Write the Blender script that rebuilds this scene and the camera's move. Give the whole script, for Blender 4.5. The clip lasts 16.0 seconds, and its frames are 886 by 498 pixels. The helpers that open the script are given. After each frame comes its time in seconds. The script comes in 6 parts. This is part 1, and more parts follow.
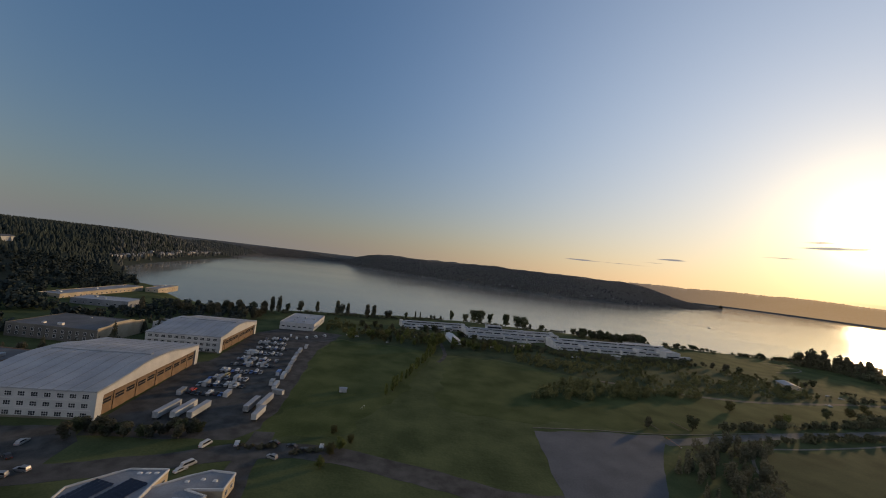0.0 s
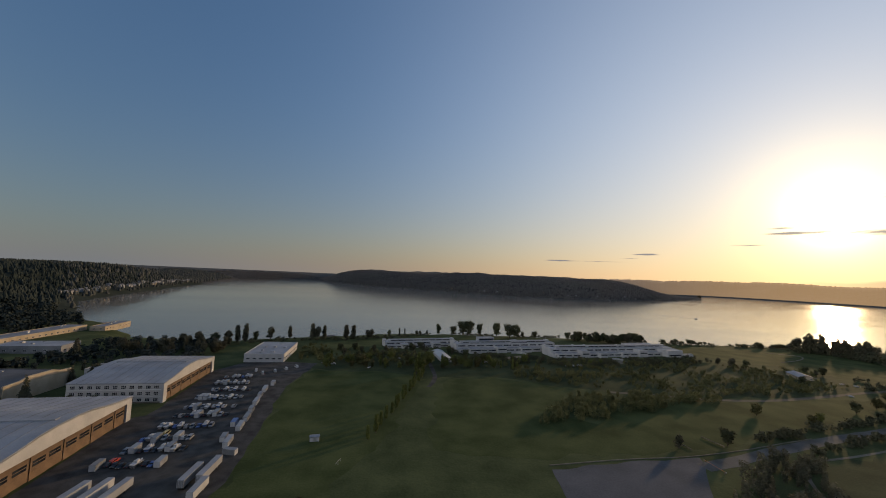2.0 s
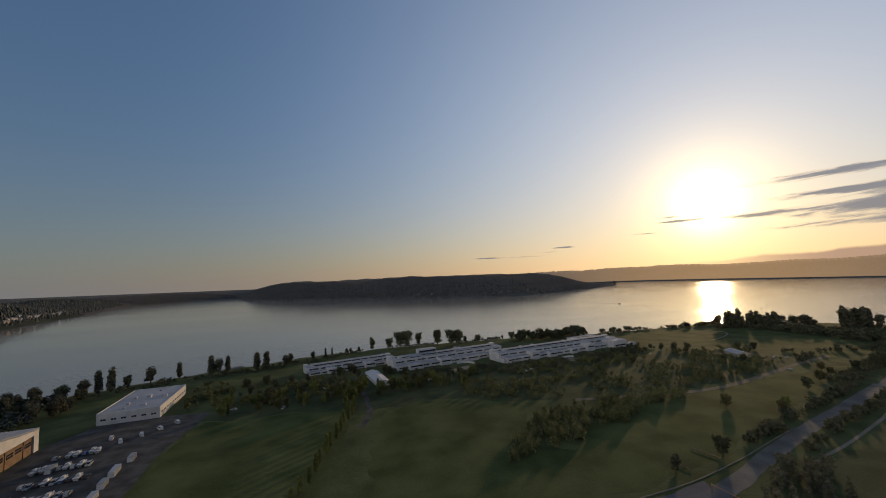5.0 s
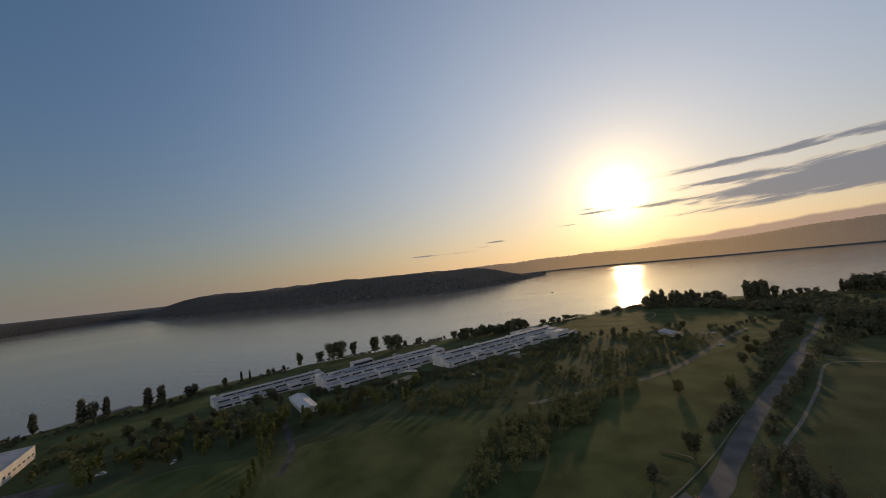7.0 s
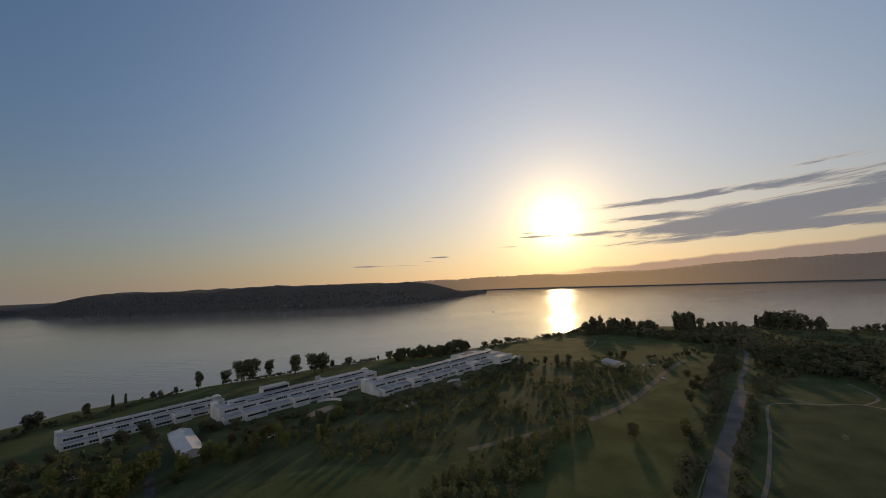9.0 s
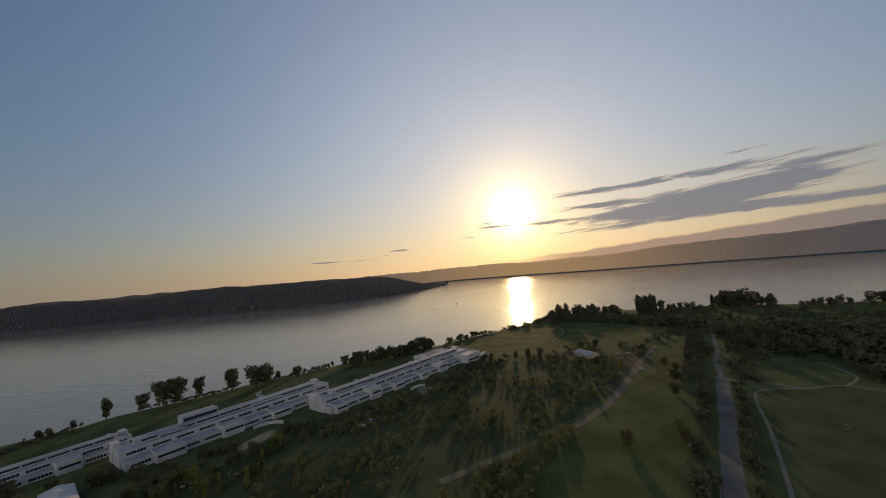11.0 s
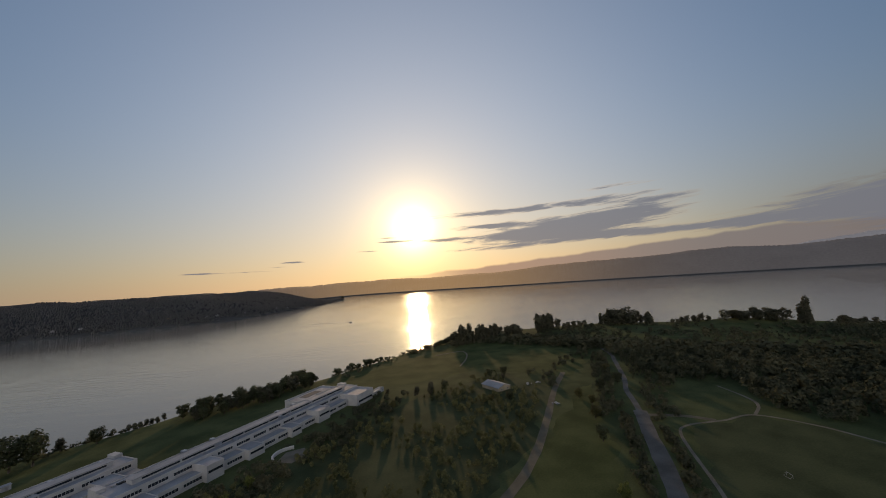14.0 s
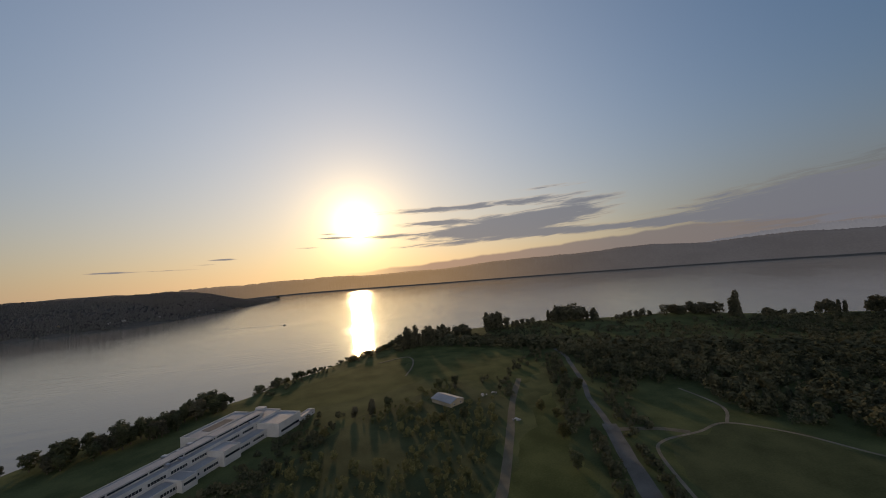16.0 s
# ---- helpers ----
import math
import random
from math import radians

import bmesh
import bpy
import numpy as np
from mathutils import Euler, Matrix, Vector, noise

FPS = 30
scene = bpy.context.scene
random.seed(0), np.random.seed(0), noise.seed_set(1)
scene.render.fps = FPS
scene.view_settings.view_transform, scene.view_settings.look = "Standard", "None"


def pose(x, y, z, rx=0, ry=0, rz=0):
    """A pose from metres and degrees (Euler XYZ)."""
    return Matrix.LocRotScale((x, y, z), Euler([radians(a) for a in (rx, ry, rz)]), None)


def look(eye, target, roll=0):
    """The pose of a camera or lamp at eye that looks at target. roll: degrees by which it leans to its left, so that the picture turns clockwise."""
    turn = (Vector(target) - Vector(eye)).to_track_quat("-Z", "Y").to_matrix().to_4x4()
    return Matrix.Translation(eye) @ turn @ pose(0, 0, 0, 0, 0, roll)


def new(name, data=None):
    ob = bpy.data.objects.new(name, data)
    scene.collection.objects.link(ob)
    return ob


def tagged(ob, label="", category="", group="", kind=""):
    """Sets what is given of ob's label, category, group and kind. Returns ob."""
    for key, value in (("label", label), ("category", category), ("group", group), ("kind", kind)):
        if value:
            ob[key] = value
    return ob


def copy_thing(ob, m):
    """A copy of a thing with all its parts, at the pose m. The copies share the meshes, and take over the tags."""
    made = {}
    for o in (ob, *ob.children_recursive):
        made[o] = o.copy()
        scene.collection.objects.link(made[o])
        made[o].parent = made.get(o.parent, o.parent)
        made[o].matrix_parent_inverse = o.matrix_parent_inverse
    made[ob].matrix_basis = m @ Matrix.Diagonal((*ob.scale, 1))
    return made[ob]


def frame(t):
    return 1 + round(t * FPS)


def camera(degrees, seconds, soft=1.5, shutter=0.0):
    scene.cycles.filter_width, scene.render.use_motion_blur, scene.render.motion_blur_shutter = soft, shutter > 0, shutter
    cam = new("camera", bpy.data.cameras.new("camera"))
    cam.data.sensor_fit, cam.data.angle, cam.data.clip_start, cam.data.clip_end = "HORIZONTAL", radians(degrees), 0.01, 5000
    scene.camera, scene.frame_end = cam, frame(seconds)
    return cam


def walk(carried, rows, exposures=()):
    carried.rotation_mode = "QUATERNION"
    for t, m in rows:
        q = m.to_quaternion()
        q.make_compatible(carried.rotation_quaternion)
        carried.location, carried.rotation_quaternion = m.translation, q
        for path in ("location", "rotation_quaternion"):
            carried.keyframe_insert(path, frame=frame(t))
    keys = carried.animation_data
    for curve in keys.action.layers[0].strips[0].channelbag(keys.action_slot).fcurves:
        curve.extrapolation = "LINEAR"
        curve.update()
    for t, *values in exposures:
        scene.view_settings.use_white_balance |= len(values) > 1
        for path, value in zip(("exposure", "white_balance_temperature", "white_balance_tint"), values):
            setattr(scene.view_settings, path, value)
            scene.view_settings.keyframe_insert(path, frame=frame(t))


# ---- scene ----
cam = camera(100.7, 16.0, 0.95)
PATH = [
    (0, look((-0.15, -0.50, 84.88), (0.07, 99.41, 89.04), 6.70)),
    (0.5, look((-0.38, 8.54, 84.82), (0.58, 108.48, 88.21), 6.20)),
    (1, look((-0.57, 17.61, 84.81), (-0.38, 117.56, 87.98), 2.48)),
    (1.5, look((-0.65, 26.76, 84.83), (0.88, 126.63, 89.61), 0.05)),
    (2, look((-0.58, 36.00, 84.92), (4.69, 135.60, 92.17), 2.49)),
    (2.5, look((-0.30, 45.29, 85.07), (9.37, 144.37, 94.56), -1.01)),
    (3, look((0.23, 54.56, 85.20), (11.42, 153.27, 96.64), -4.23)),
    (3.5, look((1.01, 63.80, 85.29), (15.81, 161.73, 99.15), -4.24)),
    (4, look((2.01, 72.98, 85.33), (21.85, 169.90, 99.92), -2.79)),
    (4.2, look((2.45, 76.64, 85.34), (23.81, 173.39, 98.84), -1.63)),
    (6.3, look((11.28, 112.76, 85.54), (45.77, 206.54, 89.47), -7.70)),
    (6.5, look((12.65, 116.10, 85.64), (49.42, 209.01, 89.68), -8.17)),
    (7, look((16.23, 124.44, 85.88), (56.49, 215.72, 92.64), -6.00)),
    (7.5, look((20.12, 132.74, 86.16), (63.87, 222.14, 95.80), -3.85)),
    (8, look((24.30, 141.00, 86.49), (73.34, 227.33, 98.36), -4.67)),
    (8.5, look((28.73, 149.19, 86.84), (80.39, 234.06, 98.11), -1.42)),
    (9, look((33.37, 157.33, 87.20), (87.04, 241.18, 96.58), -2.30)),
    (9.2, look((35.27, 160.58, 87.34), (89.70, 244.03, 95.87), -2.03)),
    (11.3, look((59.89, 193.83, 88.39), (124.43, 269.90, 95.28), -5.67)),
    (11.5, look((62.62, 196.85, 88.50), (128.68, 271.49, 96.53), -6.25)),
    (12, look((69.53, 204.35, 88.77), (138.97, 275.64, 98.55), -5.30)),
    (12.5, look((76.65, 211.67, 89.14), (149.45, 279.41, 99.73), -4.55)),
    (13, look((84.05, 218.74, 89.64), (159.07, 284.07, 99.79), -3.81)),
    (13.5, look((91.76, 225.53, 90.26), (169.45, 287.78, 99.61), -3.86)),
    (14, look((99.77, 232.04, 90.93), (180.84, 289.96, 99.48), -3.98)),
    (14.5, look((108.09, 238.35, 91.55), (190.62, 294.35, 98.79), -4.57)),
    (15, look((116.66, 244.50, 92.02), (201.54, 296.99, 98.37), -4.45)),
    (15.5, look((125.44, 250.53, 92.43), (212.70, 298.93, 98.92), -5.03)),
    (16, look((134.29, 256.49, 92.82), (223.28, 301.64, 99.37), -4.51)),
]
walk(cam, PATH, [(0, 0.6, 7100, 11), (3.5, 0.5, 7200, 12), (6.5, 0.42, 7400, 13), (9, 0.38, 7500, 13), (13, 0.36, 7600, 13), (16, 0.36, 7600, 13)])

# ---------------------------------------------------------------- light
SUN_AZ, SUN_EL = radians(50.0), radians(8.4)
SUN_DIR = Vector((math.sin(SUN_AZ) * math.cos(SUN_EL), math.cos(SUN_AZ) * math.cos(SUN_EL), math.sin(SUN_EL)))


def links(tree, *pairs):
    for a, b in pairs:
        tree.links.new(a, b)


def math_node(tree, op, a, b=None, c=None):
    n = tree.nodes.new("ShaderNodeMath")
    n.operation = op
    for k, v in enumerate((a, b, c)):
        if v is None:
            continue
        if isinstance(v, (int, float)):
            n.inputs[k].default_value = v
        else:
            tree.links.new(v, n.inputs[k])
    return n.outputs[0]


def mix_node(tree, fac, a, b, blend="MIX"):
    n = tree.nodes.new("ShaderNodeMix")
    n.data_type, n.blend_type = "RGBA", blend
    for k, v in ((0, fac), (6, a), (7, b)):
        if isinstance(v, (int, float)):
            n.inputs[k].default_value = v
        elif isinstance(v, tuple):
            n.inputs[k].default_value = (*v[:3], 1)
        else:
            tree.links.new(v, n.inputs[k])
    return n.outputs[2]


def build_world():
    world = bpy.data.worlds.new("evening_sky")
    scene.world = world
    world.use_nodes = True
    t = world.node_tree
    t.nodes.clear()
    sky = t.nodes.new("ShaderNodeTexSky")
    sky.sky_type, sky.sun_disc = "NISHITA", False
    sky.sun_elevation, sky.sun_rotation = SUN_EL, SUN_AZ
    sky.altitude, sky.air_density, sky.dust_density, sky.ozone_density = 100, SKY_AIR, SKY_DUST, SKY_OZONE
    co = t.nodes.new("ShaderNodeTexCoord").outputs["Generated"]
    dot = t.nodes.new("ShaderNodeVectorMath")
    dot.operation = "DOT_PRODUCT"
    dot.inputs[1].default_value = SUN_DIR
    t.links.new(co, dot.inputs[0])
    near = math_node(t, "MAXIMUM", dot.outputs["Value"], 0.0)
    # direction as azimuth and elevation in degrees
    sep = t.nodes.new("ShaderNodeSeparateXYZ")
    t.links.new(co, sep.inputs[0])
    az = math_node(t, "MULTIPLY", math_node(t, "ARCTAN2", sep.outputs[0], sep.outputs[1]), 57.29578)
    el = math_node(t, "MULTIPLY", math_node(t, "ARCSINE", sep.outputs[2]), 57.29578)
    low = math_node(t, "POWER", 2.718, math_node(t, "MULTIPLY", math_node(t, "ABSOLUTE", el), -1.0 / HAZE_EL))
    # the sky thins out into haze towards the horizon
    base = mix_node(t, 1.0, sky.outputs[0], SKY_TINT, "MULTIPLY")
    dim = math_node(t, "POWER", 2.718, math_node(t, "MULTIPLY", math_node(t, "ABSOLUTE", el), -1.0 / 20))
    base = mix_node(t, dim, base, (0, 0, 0))
    # aureole of the low sun in hazy air
    total = base
    for power, colour, gain in AUREOLE:
        lobe = math_node(t, "MULTIPLY", math_node(t, "POWER", near, power), gain)
        vec = t.nodes.new("ShaderNodeVectorMath")
        vec.operation = "SCALE"
        vec.inputs[0].default_value = colour
        t.links.new(lobe, vec.inputs["Scale"])
        total = mix_node(t, 1.0, total, vec.outputs[0], "ADD")
    # added fill light: a bright lobe in the unseen sky opposite the sun
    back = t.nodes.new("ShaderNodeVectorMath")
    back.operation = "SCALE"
    back.inputs[0].default_value = OPPOSITE_FILL
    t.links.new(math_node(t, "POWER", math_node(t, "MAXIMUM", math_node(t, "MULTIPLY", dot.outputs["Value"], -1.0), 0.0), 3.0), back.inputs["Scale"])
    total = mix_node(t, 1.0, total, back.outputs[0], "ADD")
    # haze along the horizon
    toward = math_node(t, "MINIMUM", math_node(t, "MULTIPLY", near, 1.5), 1.0)
    for colour, gain in ((HAZE, math_node(t, "MULTIPLY", low, toward)), (HAZE_FAR, math_node(t, "MULTIPLY", low, math_node(t, "SUBTRACT", 1.0, toward))), (HAZE_SUN, math_node(t, "MULTIPLY", low, math_node(t, "POWER", near, 5.0)))):
        hz = t.nodes.new("ShaderNodeVectorMath")
        hz.operation = "SCALE"
        hz.inputs[0].default_value = colour
        t.links.new(gain, hz.inputs["Scale"])
        total = mix_node(t, 1.0, total, hz.outputs[0], "ADD")
    # grey cloud bank low in the south-east
    bank = t.nodes.new("ShaderNodeMapRange")
    bank.interpolation_type = "SMOOTHSTEP"
    bank.inputs["From Min"].default_value, bank.inputs["From Max"].default_value, bank.inputs["To Max"].default_value = 84, 118, 0.85
    t.links.new(az, bank.inputs["Value"])
    flat = math_node(t, "POWER", 2.718, math_node(t, "MULTIPLY", math_node(t, "MULTIPLY", el, el), -1.0 / 80))
    total = mix_node(t, math_node(t, "MULTIPLY", bank.outputs[0], flat), total, BANK)
    # veil of distant haze below the clouds, warm near the sun and grey away from it
    veil_noise = t.nodes.new("ShaderNodeTexNoise")
    veil_noise.noise_dimensions = "1D"
    veil_noise.inputs["Scale"].default_value, veil_noise.inputs["Detail"].default_value = 0.14, 4
    t.links.new(az, veil_noise.inputs["W"])
    crest = t.nodes.new("ShaderNodeMapRange")
    crest.inputs["From Min"].default_value, crest.inputs["From Max"].default_value, crest.inputs["To Min"].default_value, crest.inputs["To Max"].default_value = 48, 92, 1.0, 3.7
    t.links.new(az, crest.inputs["Value"])
    crest_el = math_node(t, "ADD", crest.outputs[0], math_node(t, "MULTIPLY", math_node(t, "SUBTRACT", veil_noise.outputs[0], 0.5), 0.9))
    under = t.nodes.new("ShaderNodeMapRange")
    under.interpolation_type = "SMOOTHSTEP"
    under.inputs["From Min"].default_value, under.inputs["From Max"].default_value, under.inputs["To Max"].default_value = -0.1, 0.28, 0.85
    t.links.new(math_node(t, "SUBTRACT", crest_el, el), under.inputs["Value"])
    reach = t.nodes.new("ShaderNodeMapRange")
    reach.interpolation_type = "SMOOTHSTEP"
    reach.inputs["From Min"].default_value, reach.inputs["From Max"].default_value = 44, 62
    t.links.new(az, reach.inputs["Value"])
    cool = t.nodes.new("ShaderNodeMapRange")
    cool.interpolation_type = "SMOOTHSTEP"
    cool.inputs["From Min"].default_value, cool.inputs["From Max"].default_value = 56, 92
    t.links.new(az, cool.inputs["Value"])
    total = mix_node(t, math_node(t, "MULTIPLY", under.outputs[0], reach.outputs[0]), total, mix_node(t, cool.outputs[0], VEIL_WARM, VEIL_GREY))
    # streaked evening clouds
    comb = t.nodes.new("ShaderNodeCombineXYZ")
    t.links.new(math_node(t, "ADD", math_node(t, "MULTIPLY", az, 0.11), math_node(t, "MULTIPLY", el, -0.25)), comb.inputs[0])
    t.links.new(math_node(t, "ADD", math_node(t, "MULTIPLY", el, 0.95), math_node(t, "MULTIPLY", az, -0.025)), comb.inputs[1])
    nz = t.nodes.new("ShaderNodeTexNoise")
    nz.inputs["Scale"].default_value, nz.inputs["Detail"].default_value, nz.inputs["Roughness"].default_value = 1.9, 9, 0.66
    nz.inputs["Distortion"].default_value = 0.35
    t.links.new(comb.outputs[0], nz.inputs["Vector"])
    blobs = None
    for a0, e0, sa, se, amp in CLOUDS:
        da = math_node(t, "MULTIPLY", math_node(t, "ADD", az, -a0), 1.0 / sa)
        de = math_node(t, "MULTIPLY", math_node(t, "ADD", el, -e0), 1.0 / se)
        g = math_node(t, "POWER", 2.718, math_node(t, "MULTIPLY", math_node(t, "ADD", math_node(t, "MULTIPLY", da, da), math_node(t, "MULTIPLY", de, de)), -1.0))
        g = math_node(t, "MULTIPLY", g, amp)
        blobs = g if blobs is None else math_node(t, "ADD", blobs, g)
    dens = math_node(t, "ADD", math_node(t, "MULTIPLY", blobs, 0.9), math_node(t, "MULTIPLY", math_node(t, "ADD", nz.outputs[0], -0.5), 2.1))
    dens = math_node(t, "MULTIPLY", dens, math_node(t, "MINIMUM", math_node(t, "MULTIPLY", blobs, 3.0), 1.0))
    ramp = t.nodes.new("ShaderNodeMapRange")
    ramp.interpolation_type = "SMOOTHSTEP"
    ramp.inputs["From Min"].default_value, ramp.inputs["From Max"].default_value = 0.12, 0.9
    ramp.inputs["To Max"].default_value = 0.85
    t.links.new(dens, ramp.inputs["Value"])
    body = t.nodes.new("ShaderNodeMapRange")
    body.interpolation_type = "SMOOTHSTEP"
    body.inputs["From Min"].default_value, body.inputs["From Max"].default_value = 0.2, 0.7
    t.links.new(dens, body.inputs["Value"])
    rim = t.nodes.new("ShaderNodeVectorMath")
    rim.operation = "SCALE"
    rim.inputs[0].default_value = CLOUD_RIM
    t.links.new(math_node(t, "POWER", near, 3.0), rim.inputs["Scale"])
    total = mix_node(t, ramp.outputs[0], total, mix_node(t, body.outputs[0], rim.outputs[0], CLOUD_COLOUR))
    bg = t.nodes.new("ShaderNodeBackground")
    bg.inputs["Strength"].default_value = SKY_STRENGTH
    out = t.nodes.new("ShaderNodeOutputWorld")
    links(t, (total, bg.inputs["Color"]), (bg.outputs[0], out.inputs["Surface"]))


SKY_STRENGTH, SKY_AIR, SKY_DUST, SKY_OZONE = 0.12, 1.0, 0.05, 2.6
SKY_TINT = (0.84, 0.96, 1.10)
AUREOLE = [(3.2, (1.0, 0.94, 0.74), 1.35), (9, (1.0, 0.76, 0.40), 1.0), (45, (1.0, 0.64, 0.17), 1.5), (160, (1.0, 0.76, 0.34), 3.3), (700, (1.0, 0.85, 0.5), 12.0), (9000, (1.0, 0.9, 0.7), 300.0)]
OPPOSITE_FILL = (9.6, 8.9, 8.4)
HAZE, HAZE_FAR, HAZE_SUN, HAZE_EL = (1.62, 1.35, 1.12), (1.0, 1.1, 1.24), (2.7, 1.15, 0.0), 8.0
VEIL_WARM, VEIL_GREY = (2.4, 1.62, 1.32), (1.15, 1.1, 1.25)
BANK = (1.0, 1.0, 1.12)
CLOUD_COLOUR, CLOUD_RIM = (1.0, 1.14, 1.52), (5.6, 4.3, 2.9)
CLOUDS = [(66, 6.0, 8, 0.9, 0.9), (74, 6.6, 9, 1.5, 1.35), (82, 7.6, 6, 1.0, 1.0), (62, 9.9, 8, 0.45, 1.0), (76, 10.0, 10, 0.55, 0.85), (62, 7.9, 6, 0.4, 0.95), (85, 9.0, 5, 0.5, 0.8), (80, 11.6, 8, 0.4, 0.4),
          (64, 4.5, 9, 0.4, 0.7), (78, 5.0, 9, 0.5, 0.9), (93, 4.6, 9, 0.55, 1.1), (108, 5.2, 10, 1.7, 1.25), (122, 4.8, 14, 2.6, 1.3), (150, 5, 30, 5, 1.6),
          (54.6, 6.3, 3.4, 0.26, 1.0), (47, 6.5, 2.6, 0.18, 0.9), (46, 7.1, 1.6, 0.14, 0.8), (43, 5.2, 2.0, 0.12, 0.8), (20.6, 3.0, 2.0, 0.13, 0.9), (27, 3.0, 3.4, 0.1, 0.6), (32.1, 4.1, 1.8, 0.13, 1.0), (30, 3.5, 1.4, 0.09, 0.8)]
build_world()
sun_data = bpy.data.lights.new("sun", "SUN")
sun_data.energy, sun_data.angle, sun_data.color = 1.55, radians(2.5), (1.0, 0.7, 0.4)
sun = new("sun", sun_data)
sun.matrix_basis = look(SUN_DIR * 300, (0, 0, 0))


# ---------------------------------------------------------------- materials
def material(name, dark, light, scale=1.0, rough=0.85, metal=0.0, bump=0.0, bump_scale=None, fine=0.35, random_tint=0.0, translucent=0.0, spec=0.5):
    """A surface with broad stains and fine grain, in metres."""
    m = bpy.data.materials.new(name)
    m.use_nodes = True
    t = m.node_tree
    bsdf = t.nodes["Principled BSDF"]
    co = t.nodes.new("ShaderNodeTexCoord").outputs["Object"]
    broad, grain = t.nodes.new("ShaderNodeTexNoise"), t.nodes.new("ShaderNodeTexNoise")
    for n, s, d in ((broad, 0.12 / scale, 4), (grain, 2.6 / scale, 3)):
        n.inputs["Scale"].default_value, n.inputs["Detail"].default_value = s, d
        t.links.new(co, n.inputs["Vector"])
    f = math_node(t, "ADD", math_node(t, "MULTIPLY", broad.outputs[0], 1.0 - fine), math_node(t, "MULTIPLY", grain.outputs[0], fine))
    mr = t.nodes.new("ShaderNodeMapRange")
    mr.inputs["From Min"].default_value, mr.inputs["From Max"].default_value = 0.38, 0.62
    t.links.new(f, mr.inputs["Value"])
    col = mix_node(t, mr.outputs[0], dark, light)
    if random_tint:
        info = t.nodes.new("ShaderNodeObjectInfo")
        hsv = t.nodes.new("ShaderNodeHueSaturation")
        t.links.new(math_node(t, "ADD", 1.0 - random_tint, math_node(t, "MULTIPLY", info.outputs["Random"], 2 * random_tint)), hsv.inputs["Value"])
        t.links.new(col, hsv.inputs["Color"])
        col = hsv.outputs[0]
    t.links.new(col, bsdf.inputs["Base Color"])
    bsdf.inputs["Roughness"].default_value, bsdf.inputs["Metallic"].default_value = rough, metal
    bsdf.inputs["Specular IOR Level"].default_value = spec
    if bump:
        b = t.nodes.new("ShaderNodeBump")
        b.inputs["Strength"].default_value, b.inputs["Distance"].default_value = 0.7, bump
        if bump_scale:
            n = t.nodes.new("ShaderNodeTexNoise")
            n.inputs["Scale"].default_value = 1.0 / bump_scale
            t.links.new(co, n.inputs["Vector"])
            links(t, (n.outputs[0], b.inputs["Height"]))
        else:
            links(t, (grain.outputs[0], b.inputs["Height"]))
        links(t, (b.outputs[0], bsdf.inputs["Normal"]))
    if translucent:
        tr, mx = t.nodes.new("ShaderNodeBsdfTranslucent"), t.nodes.new("ShaderNodeMixShader")
        mx.inputs[0].default_value = translucent
        out = t.nodes["Material Output"]
        links(t, (col, tr.inputs["Color"]), (bsdf.outputs[0], mx.inputs[1]), (tr.outputs[0], mx.inputs[2]), (mx.outputs[0], out.inputs["Surface"]))
    return m


def island_tint(m, amount):
    """Varies a leaf material from clump to clump."""
    t = m.node_tree
    bsdf = t.nodes["Principled BSDF"]
    src = bsdf.inputs["Base Color"].links[0].from_socket
    geo, hsv = t.nodes.new("ShaderNodeNewGeometry"), t.nodes.new("ShaderNodeHueSaturation")
    t.links.new(math_node(t, "ADD", 1.0 - amount, math_node(t, "MULTIPLY", geo.outputs["Random Per Island"], 2 * amount)), hsv.inputs["Value"])
    links(t, (src, hsv.inputs["Color"]), (hsv.outputs[0], bsdf.inputs["Base Color"]))
    return m


